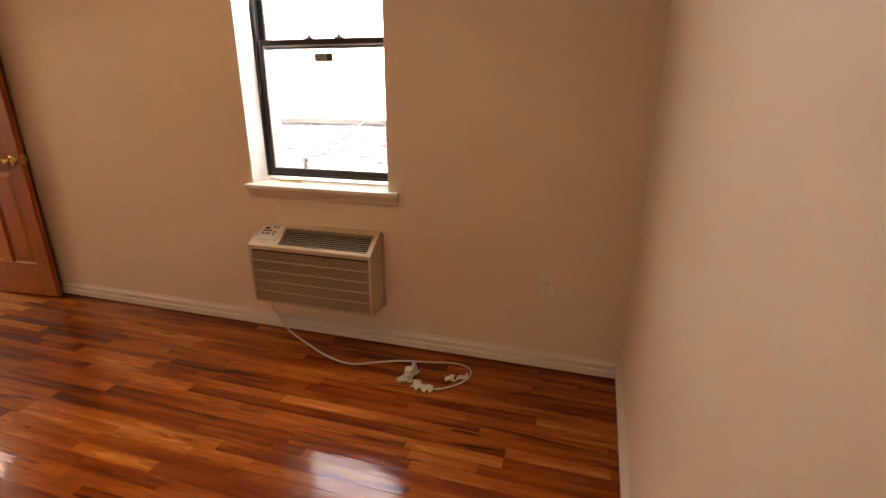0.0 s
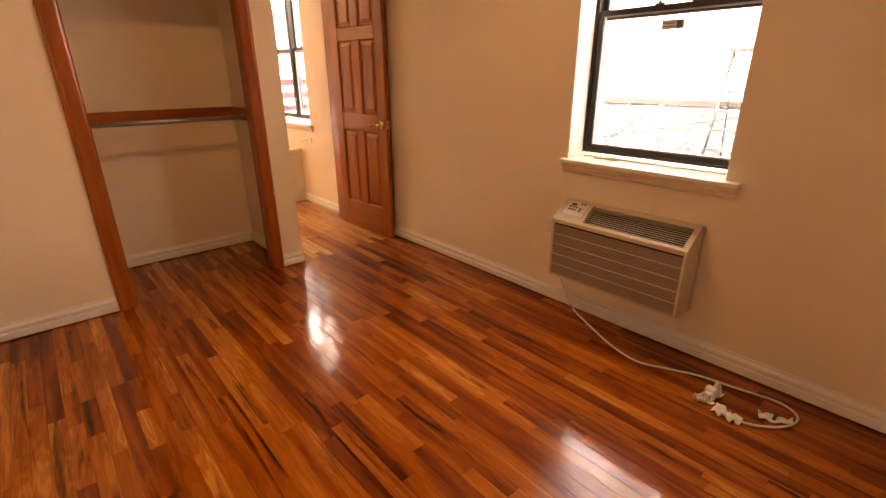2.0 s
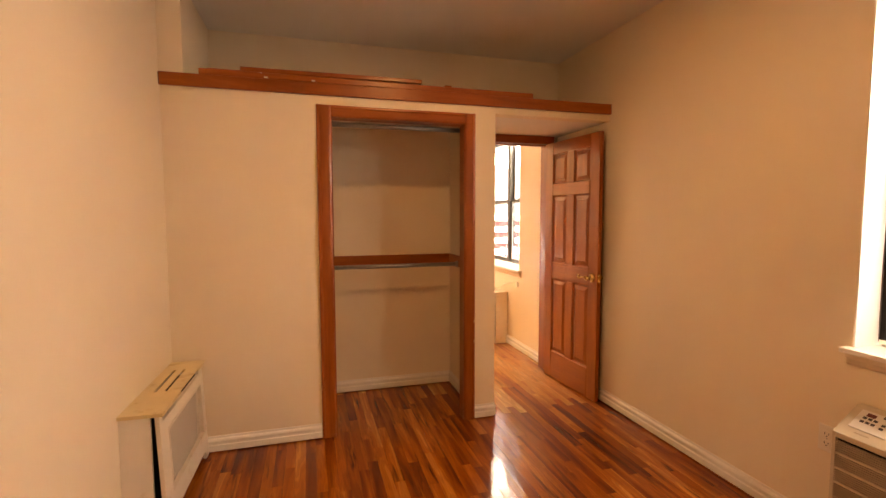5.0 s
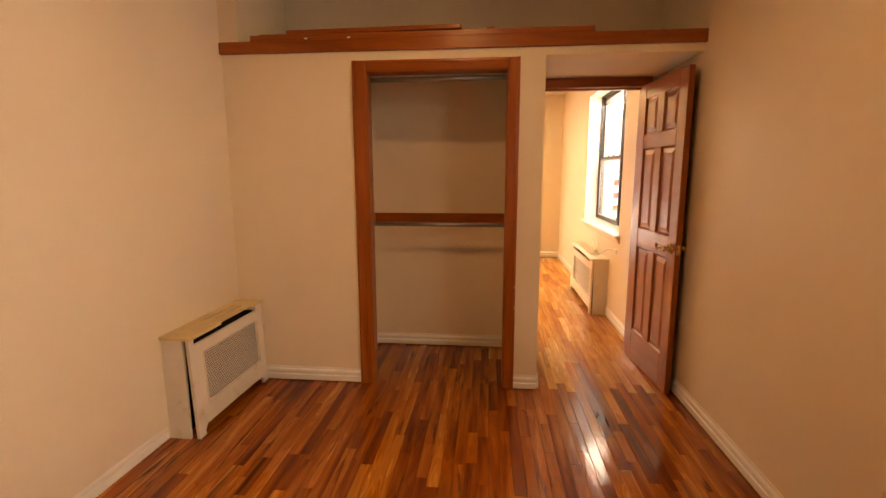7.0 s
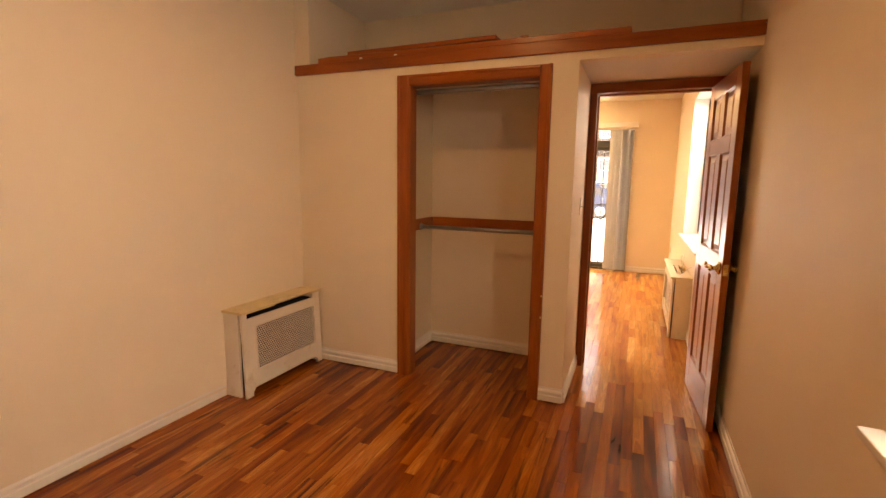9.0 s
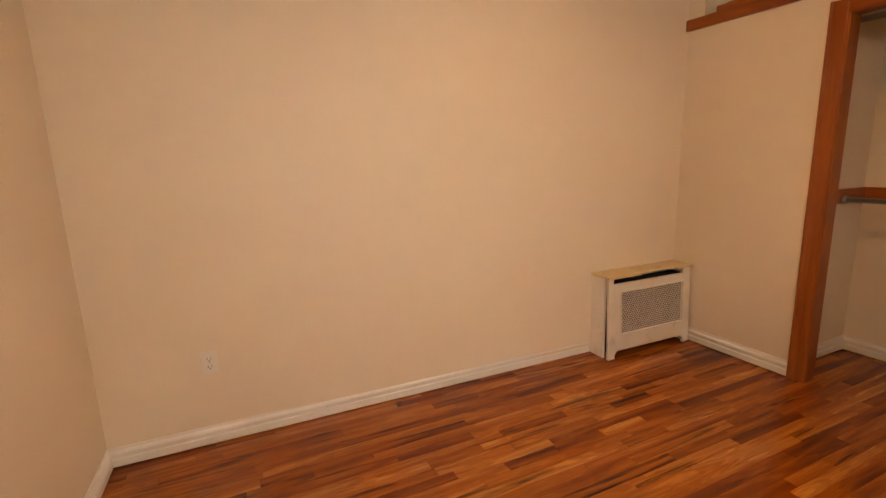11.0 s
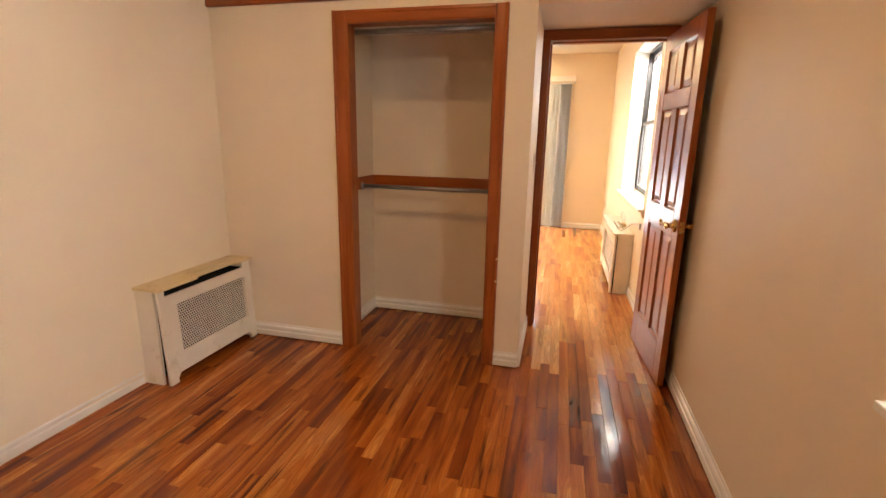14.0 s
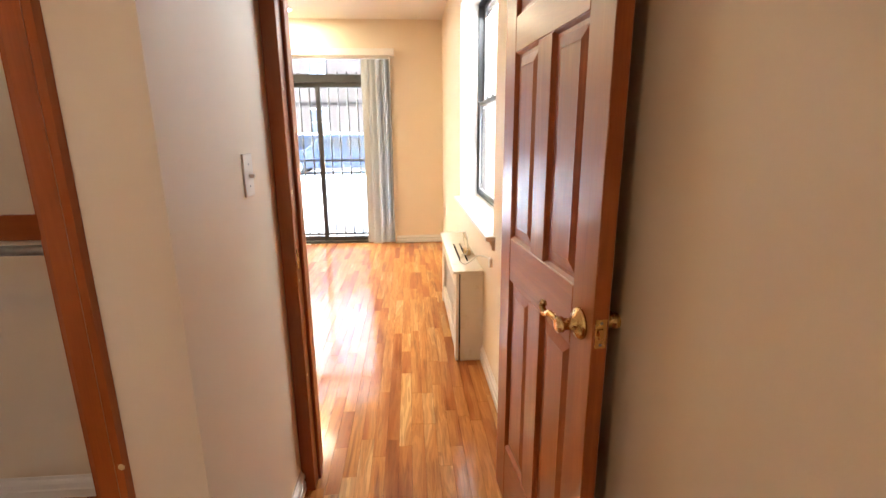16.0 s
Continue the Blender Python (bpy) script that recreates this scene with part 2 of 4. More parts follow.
COVER_TOP = paint("yellowed_top_paint", (0.74, 0.58, 0.32), 0.5, 0.12, 7, 80, 0.2, dirt=(0.42, 0.25, 0.09))
GRILLE = paint("grille_paint", (0.70, 0.64, 0.55), 0.4, 0.06, 8, 60, 0.1)
# near-black that stands for shade inside the appliance and radiator covers
DARK = paint("painted_inside_shade", (0.008, 0.007, 0.006), 0.9, 0.2, 8, 60, 0.1)
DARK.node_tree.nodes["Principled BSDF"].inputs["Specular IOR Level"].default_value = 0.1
BLACK = paint("black_aluminium", (0.022, 0.021, 0.021), 0.38, 0.3, 9, 120, 0.15)
BRONZE = paint("bronze_aluminium", (0.05, 0.048, 0.046), 0.4, 0.3, 9, 120, 0.1)
GASKET = paint("grey_gasket", (0.42, 0.42, 0.42), 0.5, 0.1, 8, 60, 0.1)
PLASTIC = paint("ivory_plastic", (0.78, 0.73, 0.64), 0.35, 0.04, 8, 60, 0.05)
AC_BODY = paint("aged_beige_plastic", (0.62, 0.54, 0.42), 0.45, 0.08, 6, 150, 0.1)
AC_GRILL = paint("tan_grille_plastic", (0.50, 0.41, 0.31), 0.5, 0.1, 6, 150, 0.1)
AC_PANEL = paint("pale_panel", (0.72, 0.70, 0.66), 0.4, 0.04, 8, 60, 0.05)
PRINT = paint("dark_print", (0.06, 0.055, 0.06), 0.5, 0.1, 8, 60, 0.05)
RED = paint("red_print", (0.14, 0.03, 0.03), 0.4, 0.1, 8, 60, 0.05)
CORD = paint("white_cord", (0.72, 0.68, 0.58), 0.5, 0.08, 8, 60, 0.05)
PAPER = paint("crumpled_paper", (0.78, 0.74, 0.66), 0.7, 0.1, 20, 60, 0.4)
VINYL = paint("grey_vinyl", (0.40, 0.41, 0.41), 0.45, 0.06, 3, 100, 0.1)
BRASS = metal("polished_brass", (0.75, 0.50, 0.19), 0.16)
STEEL = metal("galvanised_steel", (0.45, 0.46, 0.47), 0.42)
GLASS = clear("window_glass")
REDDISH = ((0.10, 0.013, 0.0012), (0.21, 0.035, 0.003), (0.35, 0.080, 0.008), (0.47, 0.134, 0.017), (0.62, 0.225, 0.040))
# paler copy of REDDISH: daylight on the same oak put into its tones
DAYLIT = ((0.28, 0.075, 0.012), (0.42, 0.140, 0.026), (0.56, 0.232, 0.053), (0.67, 0.325, 0.092), (0.80, 0.470, 0.170))
FLOOR_P = oak_floor("oak_strip", "object", REDDISH, 0.95, 0.05)
FLOOR_J = oak_floor("oak_strip_rest", "island", REDDISH, 0.95, 0.05)
FLOOR_L = oak_floor("daylit_oak_strip", "island", DAYLIT, 0.5, 0.075)
UNDER = paint("dark_underfloor", (0.035, 0.015, 0.008), 0.8, 0.2, 8, 60, 0.1)
STAIN = ((0.23, 0.050, 0.008), (0.31, 0.074, 0.012), (0.38, 0.100, 0.018))
TRIM_V = timber("stained_casing_upright", *STAIN, 2, 0.32, 0.25, figured=0.05)
TRIM_H = timber("stained_casing_cross", *STAIN, 1, 0.32, 0.25, figured=0.05)
STAIN_D = ((0.25, 0.058, 0.011), (0.33, 0.082, 0.015), (0.39, 0.106, 0.022))
DOORW = timber("stained_door_upright", *STAIN_D, 2, 0.34, 0.3, figured=0.1)
DOORC = timber("stained_door_cross", *STAIN_D, 0, 0.34, 0.3, figured=0.1)
SNOW = paint("trodden_snow", (0.56, 0.60, 0.67), 0.8, 0.12, 0.6, 20, 0.2)
ROAD = paint("asphalt", (0.06, 0.06, 0.062), 0.85, 0.2, 1.0, 60, 0.3)
FACADE = brickwork("whitewashed_brick", (0.56, 0.58, 0.62), (0.52, 0.54, 0.58), (0.44, 0.46, 0.50), 2.2)
STONE = brickwork("grey_stone_base", (0.018, 0.021, 0.027), (0.046, 0.052, 0.064), (0.10, 0.11, 0.13), 2.0)
PINK = brickwork("faded_red_brick", (0.07, 0.045, 0.04), (0.055, 0.04, 0.036), (0.09, 0.08, 0.075), 3.0)
LADX = -2.75                     # yard ladder
# far darker than aluminium: the overexposed daylight is offset in this colour
ALU = paint("darkened_aluminium", (0.016, 0.016, 0.017), 0.5, 0.2, 6, 60, 0.1)
TARP = paint("blue_tarp", (0.02, 0.035, 0.05), 0.4, 0.2, 4, 60, 0.3)
LEDGE = paint("dark_stone_ledge", (0.018, 0.017, 0.017), 0.85, 0.2, 2, 40, 0.2)
GREYB = brickwork("grey_brick", (0.28, 0.29, 0.31), (0.24, 0.25, 0.27), (0.34, 0.34, 0.34), 3.0)
FENCE_R = paint("red_painted_board", (0.05, 0.010, 0.010), 0.6, 0.15, 2, 60, 0.2)
FENCE_W = paint("white_painted_board", (0.8, 0.8, 0.78), 0.6, 0.1, 2, 60, 0.2)
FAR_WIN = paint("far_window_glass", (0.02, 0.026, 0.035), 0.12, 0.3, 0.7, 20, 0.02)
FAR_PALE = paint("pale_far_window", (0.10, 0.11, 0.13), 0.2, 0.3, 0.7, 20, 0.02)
CAR_B = paint("dark_blue_car_paint", (0.016, 0.028, 0.065), 0.2, 0.1, 2, 60, 0.02)
CAR_S = paint("grey_car_paint", (0.045, 0.05, 0.06), 0.25, 0.1, 2, 60, 0.02)
RUBBER = paint("black_rubber", (0.02, 0.02, 0.02), 0.8, 0.2, 8, 60, 0.1)


# ---- mesh helpers ----
def box(bm, x0, x1, y0, y1, z0, z1):
    v = [bm.verts.new((x, y, z)) for x in (x0, x1) for y in (y0, y1) for z in (z0, z1)]
    for f in ((0, 1, 3, 2), (4, 6, 7, 5), (0, 4, 5, 1), (2, 3, 7, 6), (0, 2, 6, 4), (1, 5, 7, 3)):
        bm.faces.new([v[i] for i in f])
    return v


def boxes(*sizes):
    bm = bmesh.new()
    for s in sizes:
        box(bm, *s)
    return bm


def soft_box(x0, x1, y0, y1, z0, z1, r=0.004, seg=2):
    bm = boxes((x0, x1, y0, y1, z0, z1))
    bmesh.ops.recalc_face_normals(bm, faces=bm.faces)
    bmesh.ops.bevel(bm, geom=list(bm.edges), offset=r, segments=seg, affect="EDGES", profile=0.5)
    return bm


def rounded(bm, r=0.003, seg=2):
    bmesh.ops.recalc_face_normals(bm, faces=bm.faces)
    bmesh.ops.bevel(bm, geom=list(bm.edges), offset=r, segments=seg, affect="EDGES", profile=0.5)
    return bm


def prism(points, axis, a, b):
    """A polygon, given in the plane across an axis, drawn out from a to b."""
    bm = bmesh.new()

    def at(p, w):
        c = list(p)
        c.insert(axis, w)
        return bm.verts.new(c)
    lo, hi = [at(p, a) for p in points], [at(p, b) for p in points]
    n = len(points)
    bm.faces.new(lo), bm.faces.new(hi[::-1])
    for i in range(n):
        bm.faces.new((lo[i], hi[i], hi[(i + 1) % n], lo[(i + 1) % n]))
    return bm


def turned(profile, seg=20, m=None):
    """A round body from (radius, height) pairs about z."""
    bm = bmesh.new()
    rings = []
    for r, z in profile:
        rings.append([bm.verts.new((r * math.cos(2 * math.pi * i / seg), r * math.sin(2 * math.pi * i / seg), z)) for i in range(seg)])
    for a, b in zip(rings, rings[1:]):
        for i in range(seg):
            bm.faces.new((a[i], a[(i + 1) % seg], b[(i + 1) % seg], b[i]))
    bm.faces.new(rings[0][::-1]), bm.faces.new(rings[-1])
    for f in bm.faces:
        f.smooth = len(f.verts) == 4
    if m is not None:
        bmesh.ops.transform(bm, matrix=m, verts=bm.verts)
    return bm


def tube(points, r, seg=8, smooth_steps=6):
    """A round cord through points, smoothed."""
    pts = [Vector(p) for p in points]
    path = []
    for i in range(len(pts) - 1):
        p0, p1, p2, p3 = pts[max(i - 1, 0)], pts[i], pts[i + 1], pts[min(i + 2, len(pts) - 1)]
        for k in range(smooth_steps):
            t = k / smooth_steps
            path.append(0.5 * (2 * p1 + (p2 - p0) * t + (2 * p0 - 5 * p1 + 4 * p2 - p3) * t * t + (3 * p1 - p0 - 3 * p2 + p3) * t ** 3))
    path.append(pts[-1])
    bm = bmesh.new()
    rings = []
    for i, p in enumerate(path):
        d = (path[min(i + 1, len(path) - 1)] - path[max(i - 1, 0)]).normalized()
        up = Vector((0, 0, 1)) if abs(d.z) < 0.9 else Vector((1, 0, 0))
        s = d.cross(up).normalized()
        u = s.cross(d)
        rings.append([bm.verts.new(p + r * (math.cos(2 * math.pi * k / seg) * s + math.sin(2 * math.pi * k / seg) * u)) for k in range(seg)])
    for a, b in zip(rings, rings[1:]):
        for k in range(seg):
            f = bm.faces.new((a[k], a[(k + 1) % seg], b[(k + 1) % seg], b[k]))
            f.smooth = True
    bm.faces.new(rings[0][::-1]), bm.faces.new(rings[-1])
    return bm


def part(name, bm, material, parent=None, label=""):
    """One bmesh as one mesh object, under a thing or a part, in its local space."""
    bmesh.ops.recalc_face_normals(bm, faces=bm.faces)
    me = bpy.data.meshes.new(name)
    bm.to_mesh(me)
    bm.free()
    me.materials.append(material)
    ob = new(name, me)
    if parent is not None:
        ob.parent = parent
    return tagged(ob, label)


def thing(name, m, label, category, group=""):
    ob = new(name)
    ob.empty_display_size = 0.1
    ob.matrix_world = m
    return tagged(ob, label, category, group)


def setting(name, bm, material, label="", category=""):
    return tagged(part(name, bm, material), label, category, kind="structure")


# ---- the setting ----
XE, XW, YN, YS, ZC = 0.685, -3.018, 2.388, -0.615, 2.75
XES = 0.585                      # the east wall runs slightly askew
XP, XP2 = -3.765, -3.885          # partition towards the living room
YSE, YSW = -0.606, -0.542          # south wall, slightly askew too
YL, XL, ZL, YLS = 2.36, -8.05, 2.665, -2.6   # living room
WIN = (-1.355, -0.53, 0.882, 2.33)
LWIN = (-6.03, -4.46, 0.85, 2.33)
SLIDE = (-0.10, 1.74, 0.0, 2.31)
DOOR = (1.535, 2.297, 2.045)


def wall_with_hole(axis, a, b, t0, t1, z0, z1, hole):
    """A wall along x (axis 0) or y (axis 1), with one opening through it."""
    h0, h1, hz0, hz1 = hole
    runs = [(a, h0, z0, z1), (h1, b, z0, z1), (h0, h1, hz1, z1)]
    if hz0 > z0:
        runs.append((h0, h1, z0, hz0))
    return boxes(*[(s, e, t0, t1, p, q) if axis == 0 else (t0, t1, s, e, p, q) for s, e, p, q in runs])


setting("wall_north", wall_with_hole(0, XP2 + 0.06, XE + 0.2, YN, YN + 0.32, -0.02, ZC + 0.3, WIN), WALL, "cream painted plaster wall with a window", "wall")
setting("wall_north_2", wall_with_hole(0, XL - 0.2, XP2 + 0.06, YL, YL + 0.34, -0.02, ZC + 0.3, LWIN), WALL, "cream painted plaster wall with a wide window", "wall")
setting("wall_east", prism([(XE, YN), (XE + 0.3, YN), (XE + 0.3, YSE), (XES, YSE)], 2, -0.02, ZC + 0.3), WALL, "plain cream painted plaster wall", "wall")
setting("wall_south", prism([(XP2, YSW + 0.02), (XES, YSE), (XE + 0.3, YSE), (XE + 0.3, YSE - 0.2), (XP2, YSE - 0.2)], 2, -0.02, ZC + 0.3), WALL, "plain cream painted plaster wall", "wall")
CL = (0.385, 1.275, 2.048)         # closet opening
setting("wall_closet_front", boxes((XW - 0.09, XW, YS, CL[0], 0, 2.165), (XW - 0.09, XW, CL[1], 1.488, 0, 2.165), (XW - 0.09, XW, CL[0], CL[1], CL[2], 2.165),
        (XW - 0.09, XW, 1.488, YN, 2.115, 2.165)), WALL, "cream painted closet front wall with an open doorway", "wall")
setting("wall_closet_side", boxes((XP, XW - 0.09, 1.39, 1.488, 0, 2.115)), WALL, "cream painted side wall of the closet", "wall")
setting("wall_closet_side_2", boxes((XP, XW - 0.09, 0.12, 0.235, 0, 2.115)), WALL, "cream painted inner wall of the closet", "wall")
setting("loft_floor", boxes((XP, XW - 0.09, YS, 1.488, 2.115, 2.165), (XP, XW - 0.09, 1.488, YN, 2.115, 2.165), (XP, XW, YS, YN, 2.165, 2.205)), CEIL, "white painted loft shelf over closet and doorway", "loft")
setting("wall_chase", boxes((XP, XW + 0.012, YS, -0.415, 2.205, ZC)), WALL, "cream boxed-out wall corner above the loft", "wall")
setting("wall_west", wall_with_hole(1, YLS, YN, XP2, XP, -0.02, ZC + 0.3, (DOOR[0] - 0.02, DOOR[1] + 0.02, -0.02, DOOR[2] + 0.02)), WALL, "cream partition wall with a doorway", "wall")
setting("ceiling", boxes((XP, XE + 0.02, YS - 0.05, YN, ZC, ZC + 0.2)), CEIL, "flat white painted bedroom ceiling", "ceiling")
setting("ceiling_2", boxes((XL, XP2, YLS, YL, ZL, ZL + 0.2)), CEIL, "flat white painted living room ceiling", "ceiling")
setting("wall_living_west", wall_with_hole(1, YLS - 0.2, YL, XL - 0.22, XL, -0.02, ZC + 0.3, SLIDE), WALL, "cream wall with a sliding glass door", "wall")
setting("wall_living_south", boxes((XL, XP2, YLS - 0.2, YLS, -0.02, ZC + 0.3)), WALL, "plain cream painted wall", "wall")
setting("roof", boxes((XL - 0.25, XE + 0.25, YLS - 0.25, YN + 0.34, ZC + 0.3, ZC + 0.5)), CEIL, "flat roof slab", "roof")

floor = setting("floor", boxes((XL - 0.2, XP2, YLS, YN, -0.06, -0.012), (XP2, XE + 0.05, -0.68, YN, -0.06, -0.012)), UNDER, "glossy reddish-brown oak strip floor", "floor")
setting("ground", boxes((-600, 600, -600, 600, -0.6, -0.12)), SNOW, "snow-covered pale yard and distance", "ground")


def wpart(name, bm, material, parent, label=""):
    """A part modelled in the place's own axes; its thing stands unturned at its base."""
    ob = part(name, bm, material, parent, label)
    if parent.parent is None:
        ob.matrix_parent_inverse = parent.matrix_basis.inverted()
    return ob


def fixed(name, x, y, z, label, category):
    return tagged(thing(name, pose(x, y, z), label, category), kind="structure")


# ---- baseboards: a stepped moulding along each wall ----
def baseboard(p, q, h=0.098):
    """Runs from p to q on the floor, with the room on the left hand of that way."""
    a, b = Vector((*p, 0)), Vector((*q, 0))
    d = (b - a).normalized()
    n = Vector((-d.y, d.x, 0))
    outline = [(0, 0.009), (0.016, 0.009), (0.016, 0.044), (0.011, 0.048), (0.011, 0.060), (0.0145, 0.064), (0.0145, 0.072), (0.011, 0.080), (0.005, 0.086), (0.004, 0.094), (0.003, h), (0, h)]
    bm = bmesh.new()
    ends = [[bm.verts.new(e + n * u + Vector((0, 0, w))) for u, w in outline] for e in (a, b)]
    k = len(outline)
    for i in range(k):
        bm.faces.new((ends[0][i], ends[1][i], ends[1][(i + 1) % k], ends[0][(i + 1) % k]))
    bm.faces.new(ends[0]), bm.faces.new(ends[1][::-1])
    return setting("baseboard", bm, TRIM, "white painted stepped wooden baseboard", "baseboard")


for p, q in (((XE, YN), (XP, YN)), ((-2.235, -0.566), (XES, YSE)), ((XES, YSE), (XE, YN)), ((XW, 0.303), (XW, -0.55)), ((XW, 1.488), (XW, 1.337)),
             ((XP + 0.04, 1.488), (XW, 1.488)), ((XP, 1.39), (XP, 0.235)), ((XP, 0.235), (XW - 0.09, 0.235)), ((XW - 0.09, 1.39), (XP, 1.39)),
             ((XP2, YL), (-4.76, YL)), ((-5.875, YL), (XL, YL)), ((XL, YL), (XL, 1.76))):
    baseboard(p, q)


# ---- closet: casing, jambs, cleats and rods ----
def casing_leg(y0, y1, z1, outer):
    """An upright casing board with a rounded outer back-band."""
    w = y1 - y0
    pts = [(XW, y0), (XW + 0.018, y0 + 0.002), (XW + 0.020, y0 + 0.016), (XW + 0.014, y0 + 0.022), (XW + 0.012, y0 + w - 0.012), (XW + 0.008, y0 + w - 0.002), (XW, y1)]
    if not outer:
        pts = [(x, y0 + y1 - y) for x, y in pts]
    return prism(pts, 2, 0.0, z1)


case = fixed("closet_casing", XW, 0.82, 0, "orange-brown varnished wood casing round the open closet", "door casing")
wpart("casing_leg", casing_leg(0.305, 0.392, 2.105, True), TRIM_V, case)
wpart("casing_leg", casing_leg(1.266, 1.338, 2.105, False), TRIM_V, case)
wpart("casing_head", prism([(XW, 2.036), (XW + 0.008, 2.037), (XW + 0.012, 2.046), (XW + 0.014, 2.084), (XW + 0.020, 2.090), (XW + 0.018, 2.104), (XW, 2.106)], 1, 0.392, 1.266), TRIM_H, case)
wpart("jamb", boxes((XW - 0.092, XW + 0.002, CL[0] - 0.003, CL[0] + 0.014, 0, 2.048)), TRIM_V, case)
wpart("jamb", boxes((XW - 0.092, XW + 0.002, CL[1] - 0.014, CL[1] + 0.003, 0, 2.048)), TRIM_V, case)
wpart("jamb_head", boxes((XW - 0.092, XW + 0.002, CL[0] + 0.014, CL[1] - 0.014, 2.034, 2.050)), TRIM_H, case)

for z in (0.56, 0.70):
    wpart("chipped_spot", turned([(0.008, 0), (0.005, 0.0012)], 7, Matrix.Translation((XW + 0.0185, 1.333, z)) @ pose(0, 0, 0, 0, 90, 0)), COVER_TOP, case, "bare chipped spot in the varnish")

cleat = thing("closet_cleat", pose(XP, 0.8, 1.03), "varnished wooden cleat boards fixed round the closet walls", "shelf cleat")
wpart("back_board", rounded(boxes((XP, XP + 0.02, 0.237, 1.388, 1.022, 1.108)), 0.002, 1), TRIM_H, cleat)
wpart("side_board", rounded(boxes((XP + 0.021, XW - 0.14, 0.235, 0.254, 1.02, 1.108)), 0.002, 1), DOORC, cleat)
wpart("side_board", rounded(boxes((XP + 0.021, XW - 0.14, 1.371, 1.39, 1.02, 1.108)), 0.002, 1), DOORC, cleat)


def closet_rod(x, z, label):
    rod = thing("closet_rod", pose(x, 0.8, z), label, "closet rod", "closet rods")
    part("rod", turned([(0.0155, -0.54), (0.0155, 0.54)], 18, pose(0, 0.0125, 0, 90, 0, 0)), STEEL, rod)
    for s in (-1, 1):
        part("socket", turned([(0.027, 0), (0.027, 0.004), (0.021, 0.006), (0.021, 0.018)], 18, pose(0, 0.0125 + s * 0.557, 0, 90 * s, 0, 0)), STEEL, rod)
    return rod


closet_rod(-3.50, 1.044, "grey galvanised steel rod along the closet cleat")
closet_rod(-3.14, 2.014, "grey galvanised steel rod high in the closet")

# ---- loft edge and loose boards ----
edge = fixed("loft_trim", XW, 0.9, 2.16, "orange-brown varnished board along the loft edge", "trim")
wpart("board", rounded(boxes((XW, XW + 0.022, -0.592, 2.398, 2.160, 2.232)), 0.003, 2), TRIM_H, edge)
wpart("scuffed_end", rounded(boxes((XW + 0.0222, XW + 0.0262, -0.588, -0.535, 2.166, 2.226)), 0.001, 1), COVER_DARK, edge, "scuffed darker end block")
for y, z in ((-0.57, 2.212), (-0.555, 2.19), (2.385, 2.215)):
    wpart("nail_head", turned([(0.004, 0), (0.003, 0.002)], 8, Matrix.Translation((XW + 0.0265 - (0.004 if y > 0 else 0), y, z)) @ pose(0, 0, 0, 0, 90, 0)), STEEL, edge)


def loose_board(m, length, width, thick, label, chips=()):
    b = thing("loose_board", m, label, "board", "boards on the loft")
    part("plank", rounded(boxes((0, width, 0, length, 0, thick)), 0.003, 1), TRIM_H, b)
    for y in chips:
        part("paint_chip", rounded(boxes((width, width + 0.002, y, y + 0.02, 0.004, 0.012)), 0.0008, 1), TRIM, b, "white paint chip")
    return b


loose_board(pose(-3.15, -0.335, 2.2325), 2.095, 0.15, 0.034, "long varnished trim board lying on the loft edge", (0.35, 0.62))
loose_board(pose(-3.16, -0.30, 2.2667, 0, 0, 0.8), 1.26, 0.12, 0.016, "varnished trim board with nail holes on the stack", (0.28, 0.5, 0.86))
loose_board(pose(-3.165, -0.12, 2.2829, 0, 0, -1.2), 1.10, 0.11, 0.026, "short varnished trim board on top of the stack")
knot = thing("wood_offcut", pose(-3.06, 1.13, 2.2667), "small dark wooden offcut on the loft board", "offcut")
part("block", rounded(boxes((0, 0.03, 0, 0.05, 0, 0.018)), 0.003, 1), TRIM_H, knot)

# ---- the bedroom doorway ----
fr = fixed("door_frame", XP, 1.9, 0, "dark reddish varnished wooden door frame", "door frame")
wpart("jamb", rounded(boxes((XP2 - 0.01, XP + 0.045, 1.489, 1.538, 0.0, 2.045)), 0.002, 1), TRIM_V, fr)
wpart("jamb", rounded(boxes((XP2 - 0.01, XP + 0.045, 2.297, 2.334, 0.0, 2.045)), 0.002, 1), TRIM_V, fr)
wpart("head", rounded(boxes((XP2 - 0.01, XP + 0.045, 1.489, 2.334, 2.045, 2.112)), 0.002, 1), TRIM_H, fr)
wpart("stop", rounded(boxes((XP - 0.055, XP - 0.02, 1.538, 1.549, 0.0, 2.034)), 0.002, 1), TRIM_V, fr)
wpart("stop", rounded(boxes((XP - 0.055, XP - 0.02, 1.549, 2.286, 2.034, 2.045)), 0.002, 1), TRIM_H, fr)
wpart("casing", rounded(boxes((XP2 - 0.03, XP2 - 0.0105, 1.44, 1.53, 0.0, 2.13)), 0.003, 1), TRIM_V, fr)
for z in (0.493, 0.86, 1.17, 1.501):
    wpart("chipped_spot", turned([(0.007, 0), (0.005, 0.0015)], 7, Matrix.Translation((XP + 0.03, 1.5382, z)) @ pose(0, 0, 0, -90, 0, 0)), COVER_TOP, fr, "bare chipped spot in the varnish")
wpart("strike_plate", rounded(boxes((XP + 0.004, XP + 0.034, 1.5378, 1.5395, 0.90, 0.97)), 0.0006, 1), BRASS, fr, "brass strike plate")

DW, DH, DT = 0.712, 2.03, 0.035
door = tagged(thing("door_1", pose(-3.712, 2.252, 0.010, 0, 0, 4.1), "open six-panel varnished wooden door with brass lever", "door"), kind="structure")
